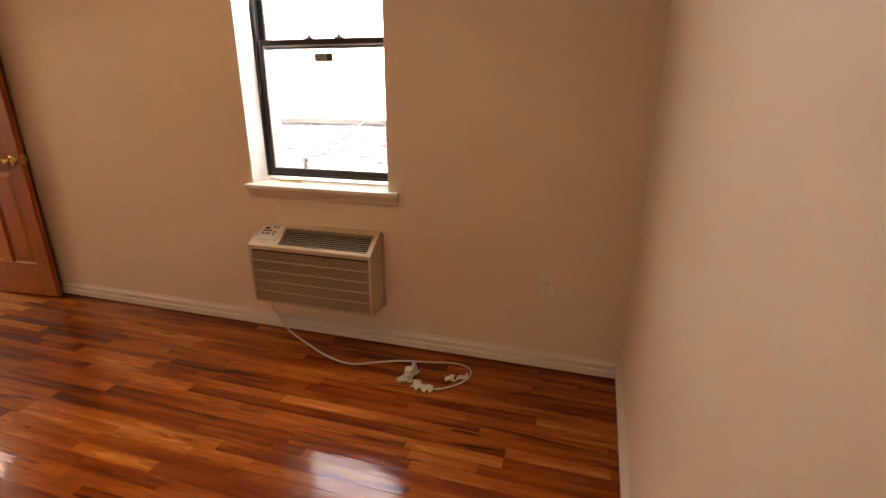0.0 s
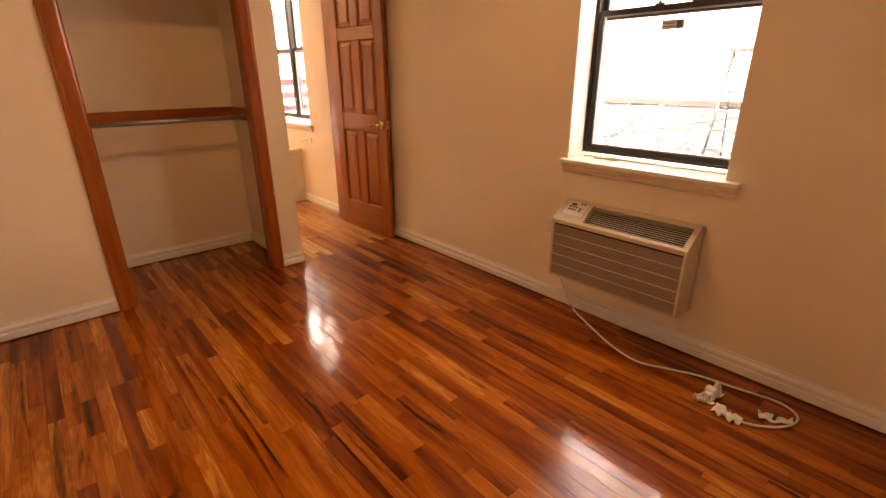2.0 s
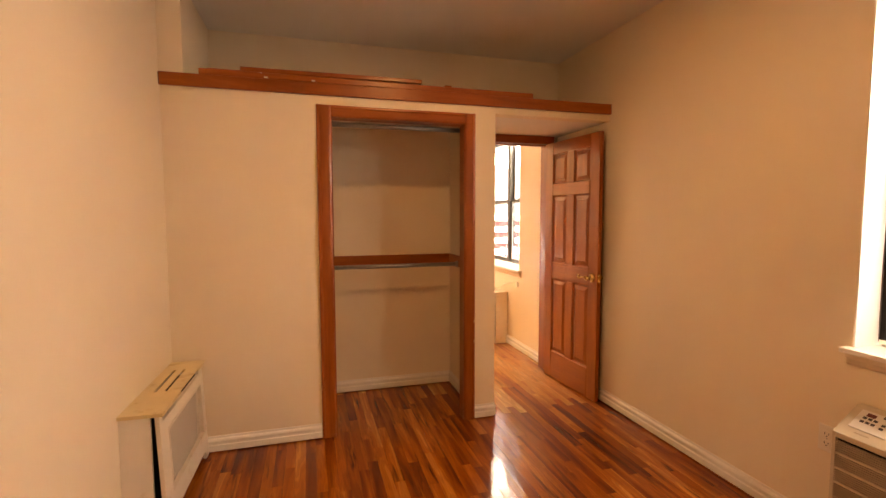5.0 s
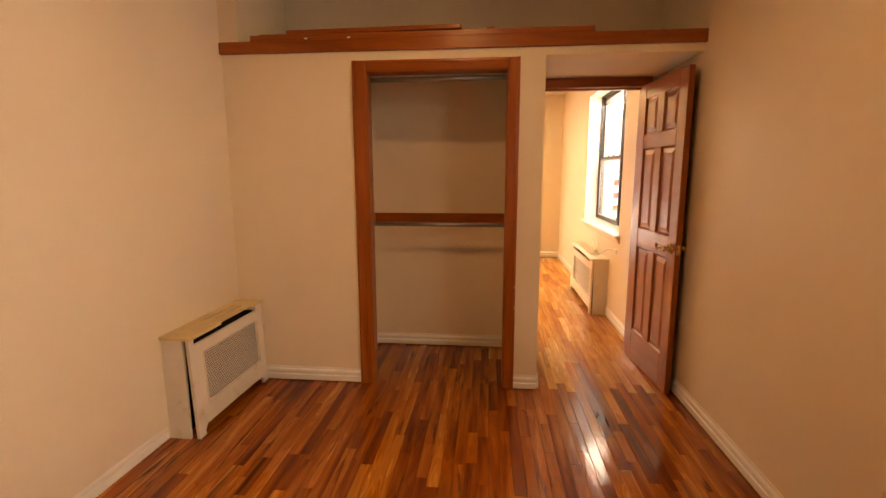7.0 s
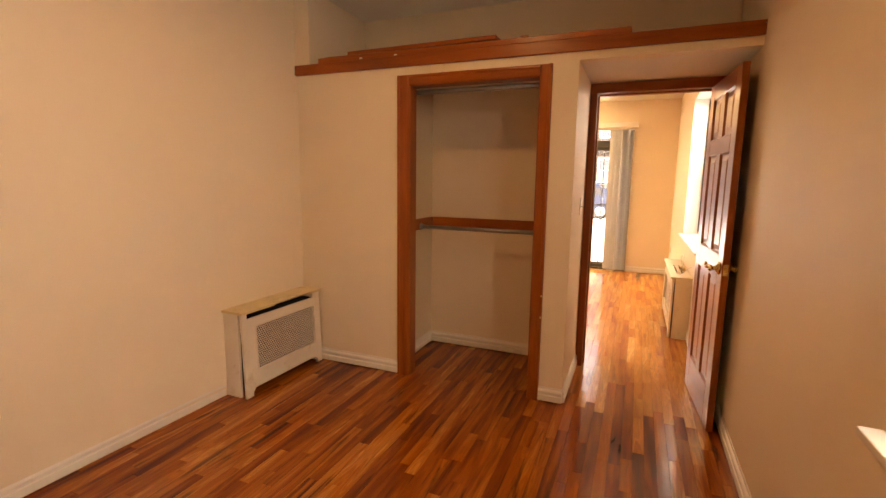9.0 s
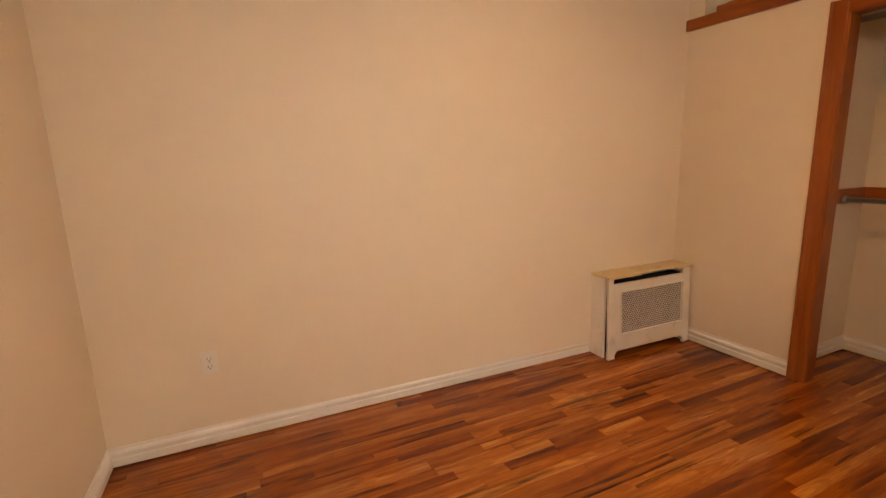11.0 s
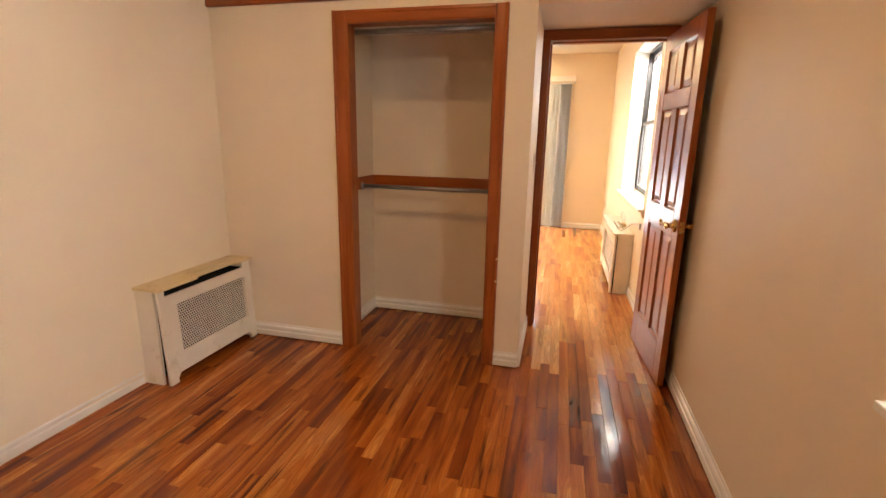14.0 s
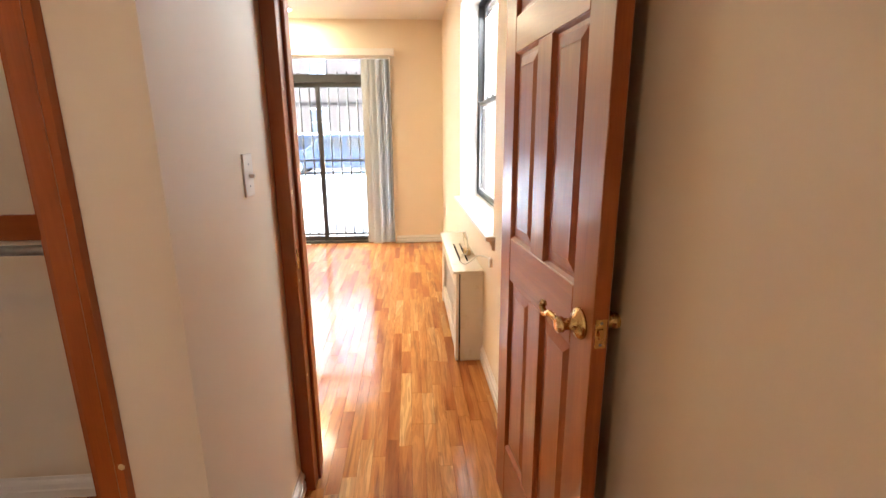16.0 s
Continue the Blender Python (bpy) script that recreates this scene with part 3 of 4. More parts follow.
cols = ((0.0, 0.108), (0.306, 0.406), (DW - 0.108, DW))
rows = ((0.0, 0.235), (0.872, 1.015), (1.58, 1.68), (1.93, DH))


def board(x0, x1, z0, z1):
    return rounded(boxes((x0, x1, 0, DT, z0, z1)), 0.0025, 1)


for x0, x1 in (cols[0], cols[2]):
    part("stile", board(x0, x1, 0, DH), DOORW, door)
for z0, z1 in rows:
    part("rail", board(cols[0][1], cols[2][0], z0, z1), DOORC, door)
for (_, z0), (z1, _) in zip(rows, rows[1:]):
    part("mullion", board(*cols[1], z0, z1), DOORW, door)
    for (_, x0), (x1, _) in zip(cols, cols[1:]):
        # raised panel: sunk edge, sloping field, flat middle, on both faces
        bm = bmesh.new()
        loops = []
        for inset, depth in ((0.0, 0.004), (0.007, 0.012), (0.016, 0.012), (0.044, 0.004), (0.048, 0.0045)):
            loops.append([(x0 + inset, z0 + inset, depth), (x1 - inset, z0 + inset, depth), (x1 - inset, z1 - inset, depth), (x0 + inset, z1 - inset, depth)])
        for side in (0, 1):
            rings = [[bm.verts.new((x, DT - d if side else d, z)) for x, z, d in loop] for loop in loops]
            for r, s in zip(rings, rings[1:]):
                for i in range(4):
                    bm.faces.new((r[i], r[(i + 1) % 4], s[(i + 1) % 4], s[i]))
            bm.faces.new(rings[-1])
        part("panel", bm, DOORW, door)
LX, LZ = DW - 0.062, 0.942
for side, y0, s in (("door_handle", 0.0, -1), ("door_handle", DT, 1)):
    h = part(side, turned([(0.036, 0), (0.036, 0.004), (0.031, 0.009), (0.019, 0.013), (0.014, 0.018), (0.013, 0.036), (0.018, 0.041), (0.018, 0.052), (0.012, 0.056)], 24,
             Matrix.Translation((LX, y0, LZ)) @ pose(0, 0, 0, -90 * s, 0, 0)), BRASS, door, "polished brass lever handle")
    part("lever", tube([(LX, y0 + s * 0.046, LZ), (LX - 0.03, y0 + s * 0.048, LZ + 0.006), (LX - 0.06, y0 + s * 0.048, LZ + 0.004), (LX - 0.085, y0 + s * 0.048, LZ - 0.008),
         (LX - 0.105, y0 + s * 0.048, LZ + 0.004), (LX - 0.1, y0 + s * 0.048, LZ + 0.016), (LX - 0.09, y0 + s * 0.048, LZ + 0.012)], 0.0075, 10), BRASS, h)
latch = part("latch_plate", rounded(boxes((DW - 0.0002, DW + 0.0018, 0.005, 0.030, LZ - 0.032, LZ + 0.032)), 0.0006, 1), BRASS, door, "brass latch plate")
part("bolt", rounded(boxes((DW + 0.0018, DW + 0.008, 0.010, 0.024, LZ - 0.011, LZ + 0.011)), 0.002, 1), BRASS, latch)
for z in (LZ - 0.024, LZ + 0.024):
    part("screw", turned([(0.0035, 0), (0.003, 0.001)], 10, Matrix.Translation((DW + 0.0018, 0.0175, z)) @ pose(0, 0, 0, 0, 90, 0)), STEEL, latch)
for z in (0.2, 1.0, 1.78):
    part("hinge", turned([(0.006, 0), (0.006, 0.09)], 10, pose(-0.004, DT + 0.002, z)), BRASS, door, "brass butt hinge")


# ---- windows ----
def sash(parent, x0, x1, z0, z1, y, w, mat):
    """One sliding sash: four rails and a pane."""
    s = wpart("sash", rounded(boxes((x0, x0 + w, y, y + 0.026, z0, z1), (x1 - w, x1, y, y + 0.026, z0, z1), (x0 + w, x1 - w, y, y + 0.026, z0, z0 + w * 1.1), (x0 + w, x1 - w, y, y + 0.026, z1 - w * 1.05, z1)), 0.002, 1), mat, parent)
    g = 0.006
    wpart("gasket", boxes((x0 + w, x0 + w + g, y + 0.004, y + 0.022, z0 + w * 1.1, z1 - w * 1.05), (x1 - w - g, x1 - w, y + 0.004, y + 0.022, z0 + w * 1.1, z1 - w * 1.05),
          (x0 + w + g, x1 - w - g, y + 0.004, y + 0.022, z0 + w * 1.1, z0 + w * 1.1 + g), (x0 + w + g, x1 - w - g, y + 0.004, y + 0.022, z1 - w * 1.05 - g, z1 - w * 1.05)), GASKET, s, "pale glazing strip")
    pane = wpart("pane", boxes((x0 + w + 0.002, x1 - w - 0.002, y + 0.011, y + 0.015, z0 + w + 0.002, z1 - w - 0.002)), GLASS, s)
    pane.visible_shadow = False
    return s


def window(name, hole, yi, yf, units, zm, mat, label):
    x0, x1, z0, z1 = hole
    win = fixed(name, (x0 + x1) / 2, yi, z0, label, "window")
    f = 0.022
    pieces = [(x0, x0 + f, yf, yf + 0.075, z0 + 0.026, z1), (x1 - f, x1, yf, yf + 0.075, z0 + 0.026, z1), (x0 + f, x1 - f, yf, yf + 0.075, z1 - f, z1), (x0 + f, x1 - f, yf, yf + 0.075, z0 + 0.026, z0 + 0.04)]
    edges = [x0 + f] + [u for u in units] + [x1 - f]
    for u in units:
        pieces.append((u - 0.03, u + 0.03, yf - 0.004, yf + 0.075, z0 + 0.04, z1 - f))
    wpart("window_frame", rounded(boxes(*pieces), 0.002, 1), mat, win)
    for i, (a, b) in enumerate(zip(edges, edges[1:])):
        a2, b2 = a + (0.03 if i else 0), b - (0.03 if i < len(units) else 0)
        s = sash(win, a2, b2, z0 + 0.04, zm + 0.025, yf + 0.008, 0.026, mat)
        sash(win, a2, b2, zm - 0.02, z1 - f, yf + 0.042, 0.026, mat)
        for t in (0.4, 0.62):
            c = a2 + (b2 - a2) * t
            wpart("sash_lock", rounded(boxes((c - 0.022, c + 0.022, yf + 0.006, yf + 0.03, zm + 0.0252, zm + 0.034), (c - 0.006, c + 0.008, yf + 0.01, yf + 0.024, zm + 0.034, zm + 0.046)), 0.002, 1), mat, s)
    sill = wpart("window_sill", rounded(boxes((x0 - 0.022, x1 + 0.062, yi - 0.05, yi - 0.0005, z0 - 0.018, z0 + 0.004), (x0 + 0.001, x1 - 0.001, yi - 0.0005, yf + 0.02, z0 - 0.012, z0 + 0.004)), 0.004, 2), TRIM, win, "white painted sill")
    wpart("apron", prism([(yi, z0 - 0.018), (yi - 0.03, z0 - 0.018), (yi - 0.022, z0 - 0.04), (yi - 0.016, z0 - 0.044), (yi - 0.016, z0 - 0.06), (yi - 0.008, z0 - 0.07), (yi, z0 - 0.07)], 0, x0 - 0.012, x1 + 0.05), WALL, win)
    # plaster lining of the opening, slightly proud of the wall's cut
    for a, b in ((x0, x0 + 0.006), (x1 - 0.006, x1)):
        wpart("reveal", boxes((a, b, yi + 0.001, yf + 0.001, z0 + 0.004, z1)), REVEAL, win, "white painted reveal")
    wpart("reveal", boxes((x0 + 0.006, x1 - 0.006, yi + 0.001, yf + 0.001, z1 - 0.006, z1)), REVEAL, win, "white painted reveal")
    return win


w1 = window("window_1", WIN, YN, 2.53, (), 1.608, BLACK, "black aluminium double-hung window over a white sill")
window("window_2", LWIN, YL, 2.50, (-5.05,), 1.58, BRONZE, "dark bronze paired double-hung window over a white sill")
stick = wpart("sticker", boxes((-0.999, -0.889, 2.5485, 2.549, 1.522, 1.565)), GASKET, w1, "small grey sticker on the pane")
wpart("print", boxes((-0.989, -0.939, 2.548, 2.5485, 1.547, 1.551), (-0.989, -0.936, 2.548, 2.5485, 1.533, 1.537), (-0.926, -0.898, 2.548, 2.5485, 1.528, 1.559)), PRINT, stick)
wpart("caulk", tube([(-1.353, 2.526, 0.9), (-1.352, 2.524, 1.2), (-1.353, 2.527, 1.45), (-1.352, 2.525, 1.8)], 0.005, 6), COVER_DARK, w1, "cracked dark caulk line")
wpart("caulk", tube([(-1.33, 2.52, 0.889), (-1.1, 2.522, 0.889), (-0.85, 2.52, 0.889), (-0.58, 2.522, 0.889)], 0.006, 6), CORD, w1, "rough pale caulk bead")
peg = thing("wood_scrap", pose(-1.24, 2.475, 0.8862, 0, 0, 8), "small bare wooden scrap on the window sill", "wood scrap")
part("stick", rounded(boxes((0, 0.11, 0, 0.022, 0, 0.012)), 0.003, 1), COVER_TOP, peg)
part("stick_end", rounded(boxes((0.075, 0.135, -0.012, 0.006, 0.0, 0.016)), 0.003, 1), COVER_TOP, peg)

# ---- wall air conditioner ----
AW, AD, AF, AB = 0.728, 0.16, 0.334, 0.425
ac = thing("air_conditioner", pose(-1.306, YN - AD - 0.002, 0.243), "aged beige through-wall air conditioner under the window", "air conditioner")
# solid block coloured as the shade inside the casing
part("body", boxes((0.004, AW - 0.004, 0.022, AD, 0.004, AF - 0.03)), DARK, ac, "block painted near-black for the shade inside the casing")
for x in (0.0, AW - 0.012):
    part("side", prism([(0.0, 0.0), (0.0, AF), (AD - 0.03, AB), (AD, AB), (AD, 0.0)], 0, x, x + 0.012), AC_BODY, ac)
part("sleeve", rounded(boxes((AW + 0.0002, AW + 0.009, 0.145, AD, -0.008, AB - 0.004)), 0.003, 1), AC_BODY, ac, "beige wall sleeve edge")
part("bottom", boxes((0.012, AW - 0.012, 0.0, AD, 0.0, 0.012)), AC_BODY, ac)
# near-black backing sheet paints the shade in the slat gaps
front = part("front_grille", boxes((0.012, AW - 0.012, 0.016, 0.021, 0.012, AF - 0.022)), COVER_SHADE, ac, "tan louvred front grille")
z = 0.016
for band in range(5):
    for k in range(6):
        part("slat", prism([(0.002, z), (0.015, z + 0.001), (0.015, z + 0.0025), (0.002, z + 0.0034)], 0, 0.012, AW - 0.012), AC_GRILL, front)
        z += 0.0085
    if band < 4:
        part("band", boxes((0.012, AW - 0.012, 0.0015, 0.016, z, z + 0.007)), AC_BODY, front, "pale dividing bar")
    z += 0.0085
part("top_lip", rounded(boxes((0.012, AW - 0.012, 0.0, 0.02, AF - 0.022, AF - 0.001)), 0.003, 2), AC_BODY, ac)
# sloping top: control panel, then the outlet grille
slope = math.degrees(math.atan2(AB - AF, AD - 0.03))
SL = math.hypot(AB - AF, AD - 0.03)
T = Matrix.Translation((0, 0, AF)) @ pose(0, 0, 0, slope, 0, 0)


def on_slope(bm):
    bmesh.ops.transform(bm, matrix=T, verts=bm.verts)
    return bm


part("top_frame", on_slope(boxes((0.012, 0.175, 0.0, SL, -0.010, 0.0), (0.175, AW - 0.012, 0.0, 0.019, -0.010, 0.0), (0.175, AW - 0.012, SL - 0.022, SL, -0.010, 0.0), (AW - 0.027, AW - 0.012, 0.019, SL - 0.022, -0.010, 0.0))), AC_BODY, ac)
part("top_back", boxes((0.012, AW - 0.012, AD - 0.03, AD, AB - 0.012, AB)), AC_BODY, ac)
# near-black sheet paints the shade under the outlet slats
vent = part("vent", on_slope(boxes((0.175, AW - 0.027, 0.019, SL - 0.022, -0.028, -0.024))), DARK, ac, "air outlet with its inner shade painted near-black")
for k in range(9):
    y = 0.026 + k * (SL - 0.058) / 8
    part("slat", on_slope(boxes((0.175, AW - 0.027, y, y + 0.002, -0.006, -0.001))), AC_BODY, vent)
ctl = part("control_panel", on_slope(rounded(boxes((0.030, 0.155, 0.045, SL - 0.016, 0.0002, 0.004)), 0.001, 1)), AC_PANEL, ac, "pale control panel with buttons")
part("display", on_slope(boxes((0.055, 0.085, 0.115, 0.132, 0.004, 0.005))), RED, ctl, "small dark display")
for x, y in ((0.05, 0.08), (0.068, 0.08), (0.086, 0.08), (0.05, 0.1), (0.068, 0.1), (0.086, 0.1), (0.115, 0.075), (0.115, 0.092), (0.105, 0.128), (0.125, 0.128)):
    part("button", on_slope(rounded(boxes((x, x + 0.013, y, y + 0.011, 0.004, 0.0055)), 0.0005, 1)), PRINT, ctl)
part("print", on_slope(boxes((0.06, 0.11, 0.025, 0.031, 0.0003, 0.0009))), AC_GRILL, ac, "worn maker's mark bar")

cord = thing("power_cord", pose(-0.7, 2.2, 0.0), "off-white power cord lying on the floor under the air conditioner", "power cord")
wpart("cord", tube([(-1.322, 2.395, 0.25), (-1.325, 2.39, 0.17), (-1.285, 2.40, 0.085), (-1.215, 2.385, 0.012), (-1.06, 2.30, 0.007), (-0.86, 2.20, 0.007), (-0.70, 2.165, 0.007), (-0.58, 2.215, 0.007), (-0.46, 2.268, 0.007),
      (-0.30, 2.298, 0.007), (-0.17, 2.325, 0.007), (-0.09, 2.30, 0.007), (-0.07, 2.235, 0.007), (-0.11, 2.15, 0.007), (-0.19, 2.085, 0.007), (-0.27, 2.07, 0.009)], 0.0048), CORD, cord)
plug = wpart("plug", rounded(boxes((-0.388, -0.342, 2.137, 2.172, 0.001, 0.052), (-0.38, -0.35, 2.115, 2.138, 0.012, 0.04)), 0.010, 3), PLASTIC, cord, "chunky off-white test plug")
for x in (-0.38, -0.356):
    wpart("prong", boxes((x, x + 0.006, 2.098, 2.116, 0.026, 0.032)), STEEL, plug)


def crumple(cx, cy, w, d, h, seed, turn=0.0):
    """A creased scrap of paper lying on the floor."""
    rnd = random.Random(seed)
    bm = bmesh.new()
    n, k = 7, 5
    g = []
    for side in (0.0, 0.0012):
        rnd = random.Random(seed)
        g.append([[bm.verts.new((cx + (i / n - 0.5) * w * math.cos(turn) - (j / k - 0.5) * d * math.sin(turn) + rnd.uniform(-0.003, 0.003),
                                 cy + (i / n - 0.5) * w * math.sin(turn) + (j / k - 0.5) * d * math.cos(turn) + rnd.uniform(-0.003, 0.003),
                                 0.001 + side + rnd.uniform(0, 1) ** 1.6 * h)) for j in range(k + 1)] for i in range(n + 1)])
    for s in g:
        for i in range(n):
            for j in range(k):
                bm.faces.new((s[i][j], s[i + 1][j], s[i + 1][j + 1], s[i][j + 1]))
    return bm


wpart("tag", crumple(-0.27, 2.07, 0.11, 0.045, 0.03, 3, -0.15), PAPER, cord, "crumpled white paper tag")
wpart("tag", crumple(-0.375, 2.105, 0.075, 0.05, 0.035, 5, 0.7), PAPER, cord, "crumpled white paper tag")
wpart("tag", crumple(-0.355, 2.175, 0.075, 0.05, 0.062, 9, 1.3), PAPER, cord, "crumpled white paper tag")
lab = wpart("label", crumple(-0.128, 2.20, 0.12, 0.05, 0.016, 7, 0.4), PAPER, cord, "folded printed warning label")
wpart("band", rounded(boxes((-0.140, -0.128, 2.176, 2.224, 0.012, 0.022)), 0.001, 1), PRINT, lab)
cord.location = (-0.668, 2.155, 0.0)


# ---- sockets and switch ----
def socket(x, y, z, turn, label):
    s = thing("wall_outlet", pose(x, y, z, 0, 0, turn), label, "outlet", "wall outlets")
    part("plate", rounded(boxes((-0.036, 0.036, -0.006, 0.0, -0.058, 0.058)), 0.0025, 2), PLASTIC, s)
    for dz in (-0.020, 0.020):
        f = part("receptacle", rounded(boxes((-0.017, 0.017, -0.0085, -0.006, dz - 0.014, dz + 0.014)), 0.0012, 1), PLASTIC, s)
        part("slots", boxes((-0.009, -0.0065, -0.0092, -0.0086, dz - 0.003, dz + 0.007), (0.0065, 0.009, -0.0092, -0.0086, dz - 0.003, dz + 0.007), (-0.0025, 0.0025, -0.0092, -0.0086, dz - 0.011, dz - 0.006)), PRINT, f)
    part("screw", turned([(0.003, 0), (0.0025, 0.001)], 8, pose(0, -0.006, 0, 90, 0, 0)), STEEL, s)
    return s


socket(0.298, YN, 0.463, 0, "ivory double wall outlet above the baseboard")
socket(-1.428, YN, 0.462, 0, "ivory double wall outlet beside the air conditioner")
socket(0.12, -0.5945, 0.432, 181.5, "ivory double wall outlet on the plain wall")
socket(-2.195, -0.5655, 0.470, 181.0, "ivory double wall outlet beside the radiator cover")
socket(-7.72, YL, 0.45, 0, "ivory double wall outlet near the glass door")
sw = thing("light_switch", pose(-3.468, 1.488, 1.25, 0, 0, 180), "ivory toggle light switch on the closet side wall", "light switch")
part("plate", rounded(boxes((-0.036, 0.036, -0.006, 0.0, -0.058, 0.058)), 0.0025, 2), PLASTIC, sw)
part("toggle", rounded(boxes((-0.004, 0.004, -0.021, -0.006, -0.007, 0.003)), 0.0015, 1), PLASTIC, sw)
for dz in (-0.03, 0.03):
    part("screw", turned([(0.003, 0), (0.0025, 0.001)], 8, pose(0, -0.006, dz, 90, 0, 0)), STEEL, sw)


# ---- radiator covers ----
def hex_grille(x0, x1, z0, z1, y, pitch, keep=0.60):
    """A perforated sheet: a hexagonal hole in each cell of a honeycomb."""
    verts, faces = [], []
    rad = pitch / math.sqrt(3)
    row, z = 0, z0
    while z < z1:
        x = x0 + (pitch / 2 if row % 2 else 0)
        while x < x1:
            n = len(verts)
            for r, dy in ((rad, 0), (rad * keep, 0), (rad * keep, -0.0015)):
                for k in range(6):
                    a = math.pi / 6 + k * math.pi / 3
                    verts.append((x + r * math.cos(a), y + dy, z + r * math.sin(a)))
            for k in range(6):
                j = (k + 1) % 6
                faces += [(n + k, n + j, n + 6 + j, n + 6 + k), (n + 6 + k, n + 6 + j, n + 12 + j, n + 12 + k)]
            x += pitch
        z += pitch * math.sqrt(3) / 2
        row += 1
    return verts, faces


def radiator_cover(m, W, D, H, lean, gap, label, top_mat):
    """A boxed cover, its back to the wall at y = 0, its front towards +y."""
    c = thing("radiator_cover", m, label, "radiator cover", "radiator covers")
    t = 0.018
    # top board with two air slits
    slits = ((D * 0.36, D * 0.36 + 0.013), (D * 0.64, D * 0.64 + 0.013))
    x0, x1 = W * 0.2, W * 0.64
    ys = [0.0, slits[0][0], slits[0][1], slits[1][0], slits[1][1], D + 0.018]
    pcs = [(-0.008, x0, 0, D + 0.018, H - 0.016, H), (x1, W + 0.012, 0, D + 0.018, H - 0.016, H)]
    pcs += [(x0, x1, ys[i], ys[i + 1], H - 0.004, H) for i in (0, 2, 4)]
    part("top", boxes(*pcs), top_mat, c, "yellowed top board with air slits" if top_mat is COVER_TOP else "")
    for x in (0.0, W - t):
        part("side", boxes((x, x + t, 0.0, D - gap, 0.0, H - 0.0165)), COVER, c)
    hz = H - 0.058
    ox0, ox1, oz0, oz1 = W * 0.09, W * 0.85, H * 0.29, H * 0.79
    M = Matrix.Translation((0, D - 0.006, H - 0.03)) @ pose(0, 0, 0, lean, 0, 0) @ Matrix.Translation((0, -(D - 0.006), -(H - 0.03)))

    def tilt(bm):
        bmesh.ops.transform(bm, matrix=M, verts=bm.verts)
        return bm
    fy0, fy1 = D - 0.018, D
    bm = boxes((0, ox0, fy0, fy1, 0.055, hz), (ox1, W, fy0, fy1, 0.055, hz), (ox0, ox1, fy0, fy1, oz1, hz), (ox0, ox1, fy0, fy1, 0.055, oz0),
               (0, 0.055, fy0, fy1, 0.003, 0.055), (W - 0.055, W, fy0, fy1, 0.003, 0.055), (0, W * 0.1, fy0, fy1, hz, H - 0.018), (W - W * 0.055, W, fy0, fy1, hz, H - 0.018))
    for s, xc in ((1, 0.055), (-1, W - 0.055)):
        p = prism([(xc, 0.03), (xc + s * 0.022, 0.055), (xc, 0.055)], 1, fy0, fy1)
        me = bpy.data.meshes.new("tmp")
        p.to_mesh(me)
        bm.from_mesh(me)
        bpy.data.meshes.remove(me)
        p.free()
    fp = part("front_panel", tilt(bm), COVER, c)
    v, f = hex_grille(ox0 - 0.01, ox1 + 0.01, oz0 - 0.01, oz1 + 0.01, fy0 - 0.001, 0.0165, 0.68)
    me = bpy.data.meshes.new("grille")
    me.from_pydata([tuple(M @ Vector(p)) for p in v], [], f)
    me.materials.append(GRILLE)
    g = new("grille", me)
    g.parent = fp
    tagged(g, "perforated metal grille")
    part("moulding", tilt(boxes((ox0 - 0.008, ox0, fy1, fy1 + 0.003, oz0 - 0.008, oz1 + 0.008), (ox1, ox1 + 0.008, fy1, fy1 + 0.003, oz0 - 0.008, oz1 + 0.008),
         (ox0, ox1, fy1, fy1 + 0.003, oz1, oz1 + 0.008), (ox0, ox1, fy1, fy1 + 0.003, oz0 - 0.008, oz0))), COVER, fp)
    # added black box: paints the shade behind grille, slits and side gap
    part("shade_box", boxes((t + 0.001, W - t - 0.001, 0.02, D - 0.032, 0.05, H - 0.07)), DARK, c, "added near-black box painting the shade behind the grille")
    return c


radiator_cover(pose(-3.0, -0.542, 0.0, 0, 0, -1.3), 0.752, 0.164, 0.576, 2.2, 0.036, "white painted radiator cover with yellowed top and sprung front", COVER_TOP)
radiator_cover(pose(-4.75, YL - 0.002, 0.0, 0, 0, 180), 1.12, 0.160, 0.575, 0.6, 0.025, "white painted radiator cover under the living room window", COVER)

cab = thing("cable_splitter", pose(-5.15, 2.31, 0.576), "small tan cable splitter with looped white cable", "cable splitter")
wpart("box", rounded(boxes((-5.19, -5.11, 2.29, 2.33, 0.576, 0.612)), 0.004, 2), COVER_TOP, cab)
wpart("cable_loop", tube([(-5.19, 2.31, 0.60), (-5.27, 2.30, 0.66), (-5.2, 2.30, 0.72), (-5.06, 2.30, 0.71), (-4.99, 2.295, 0.65), (-5.05, 2.29, 0.60), (-5.12, 2.27, 0.581)], 0.0038), CORD, cab)
wpart("cable", tube([(-5.11, 2.30, 0.59), (-5.0, 2.25, 0.582), (-4.88, 2.26, 0.583), (-4.80, 2.29, 0.62), (-4.7, 2.32, 0.68), (-4.58, 2.35, 0.70), (-4.5, 2.356, 0.695)], 0.0038), CORD, cab)
wpart("wall_cap", rounded(boxes((-4.52, -4.47, 2.345, 2.359, 0.67, 0.72)), 0.004, 2), PLASTIC, cab)


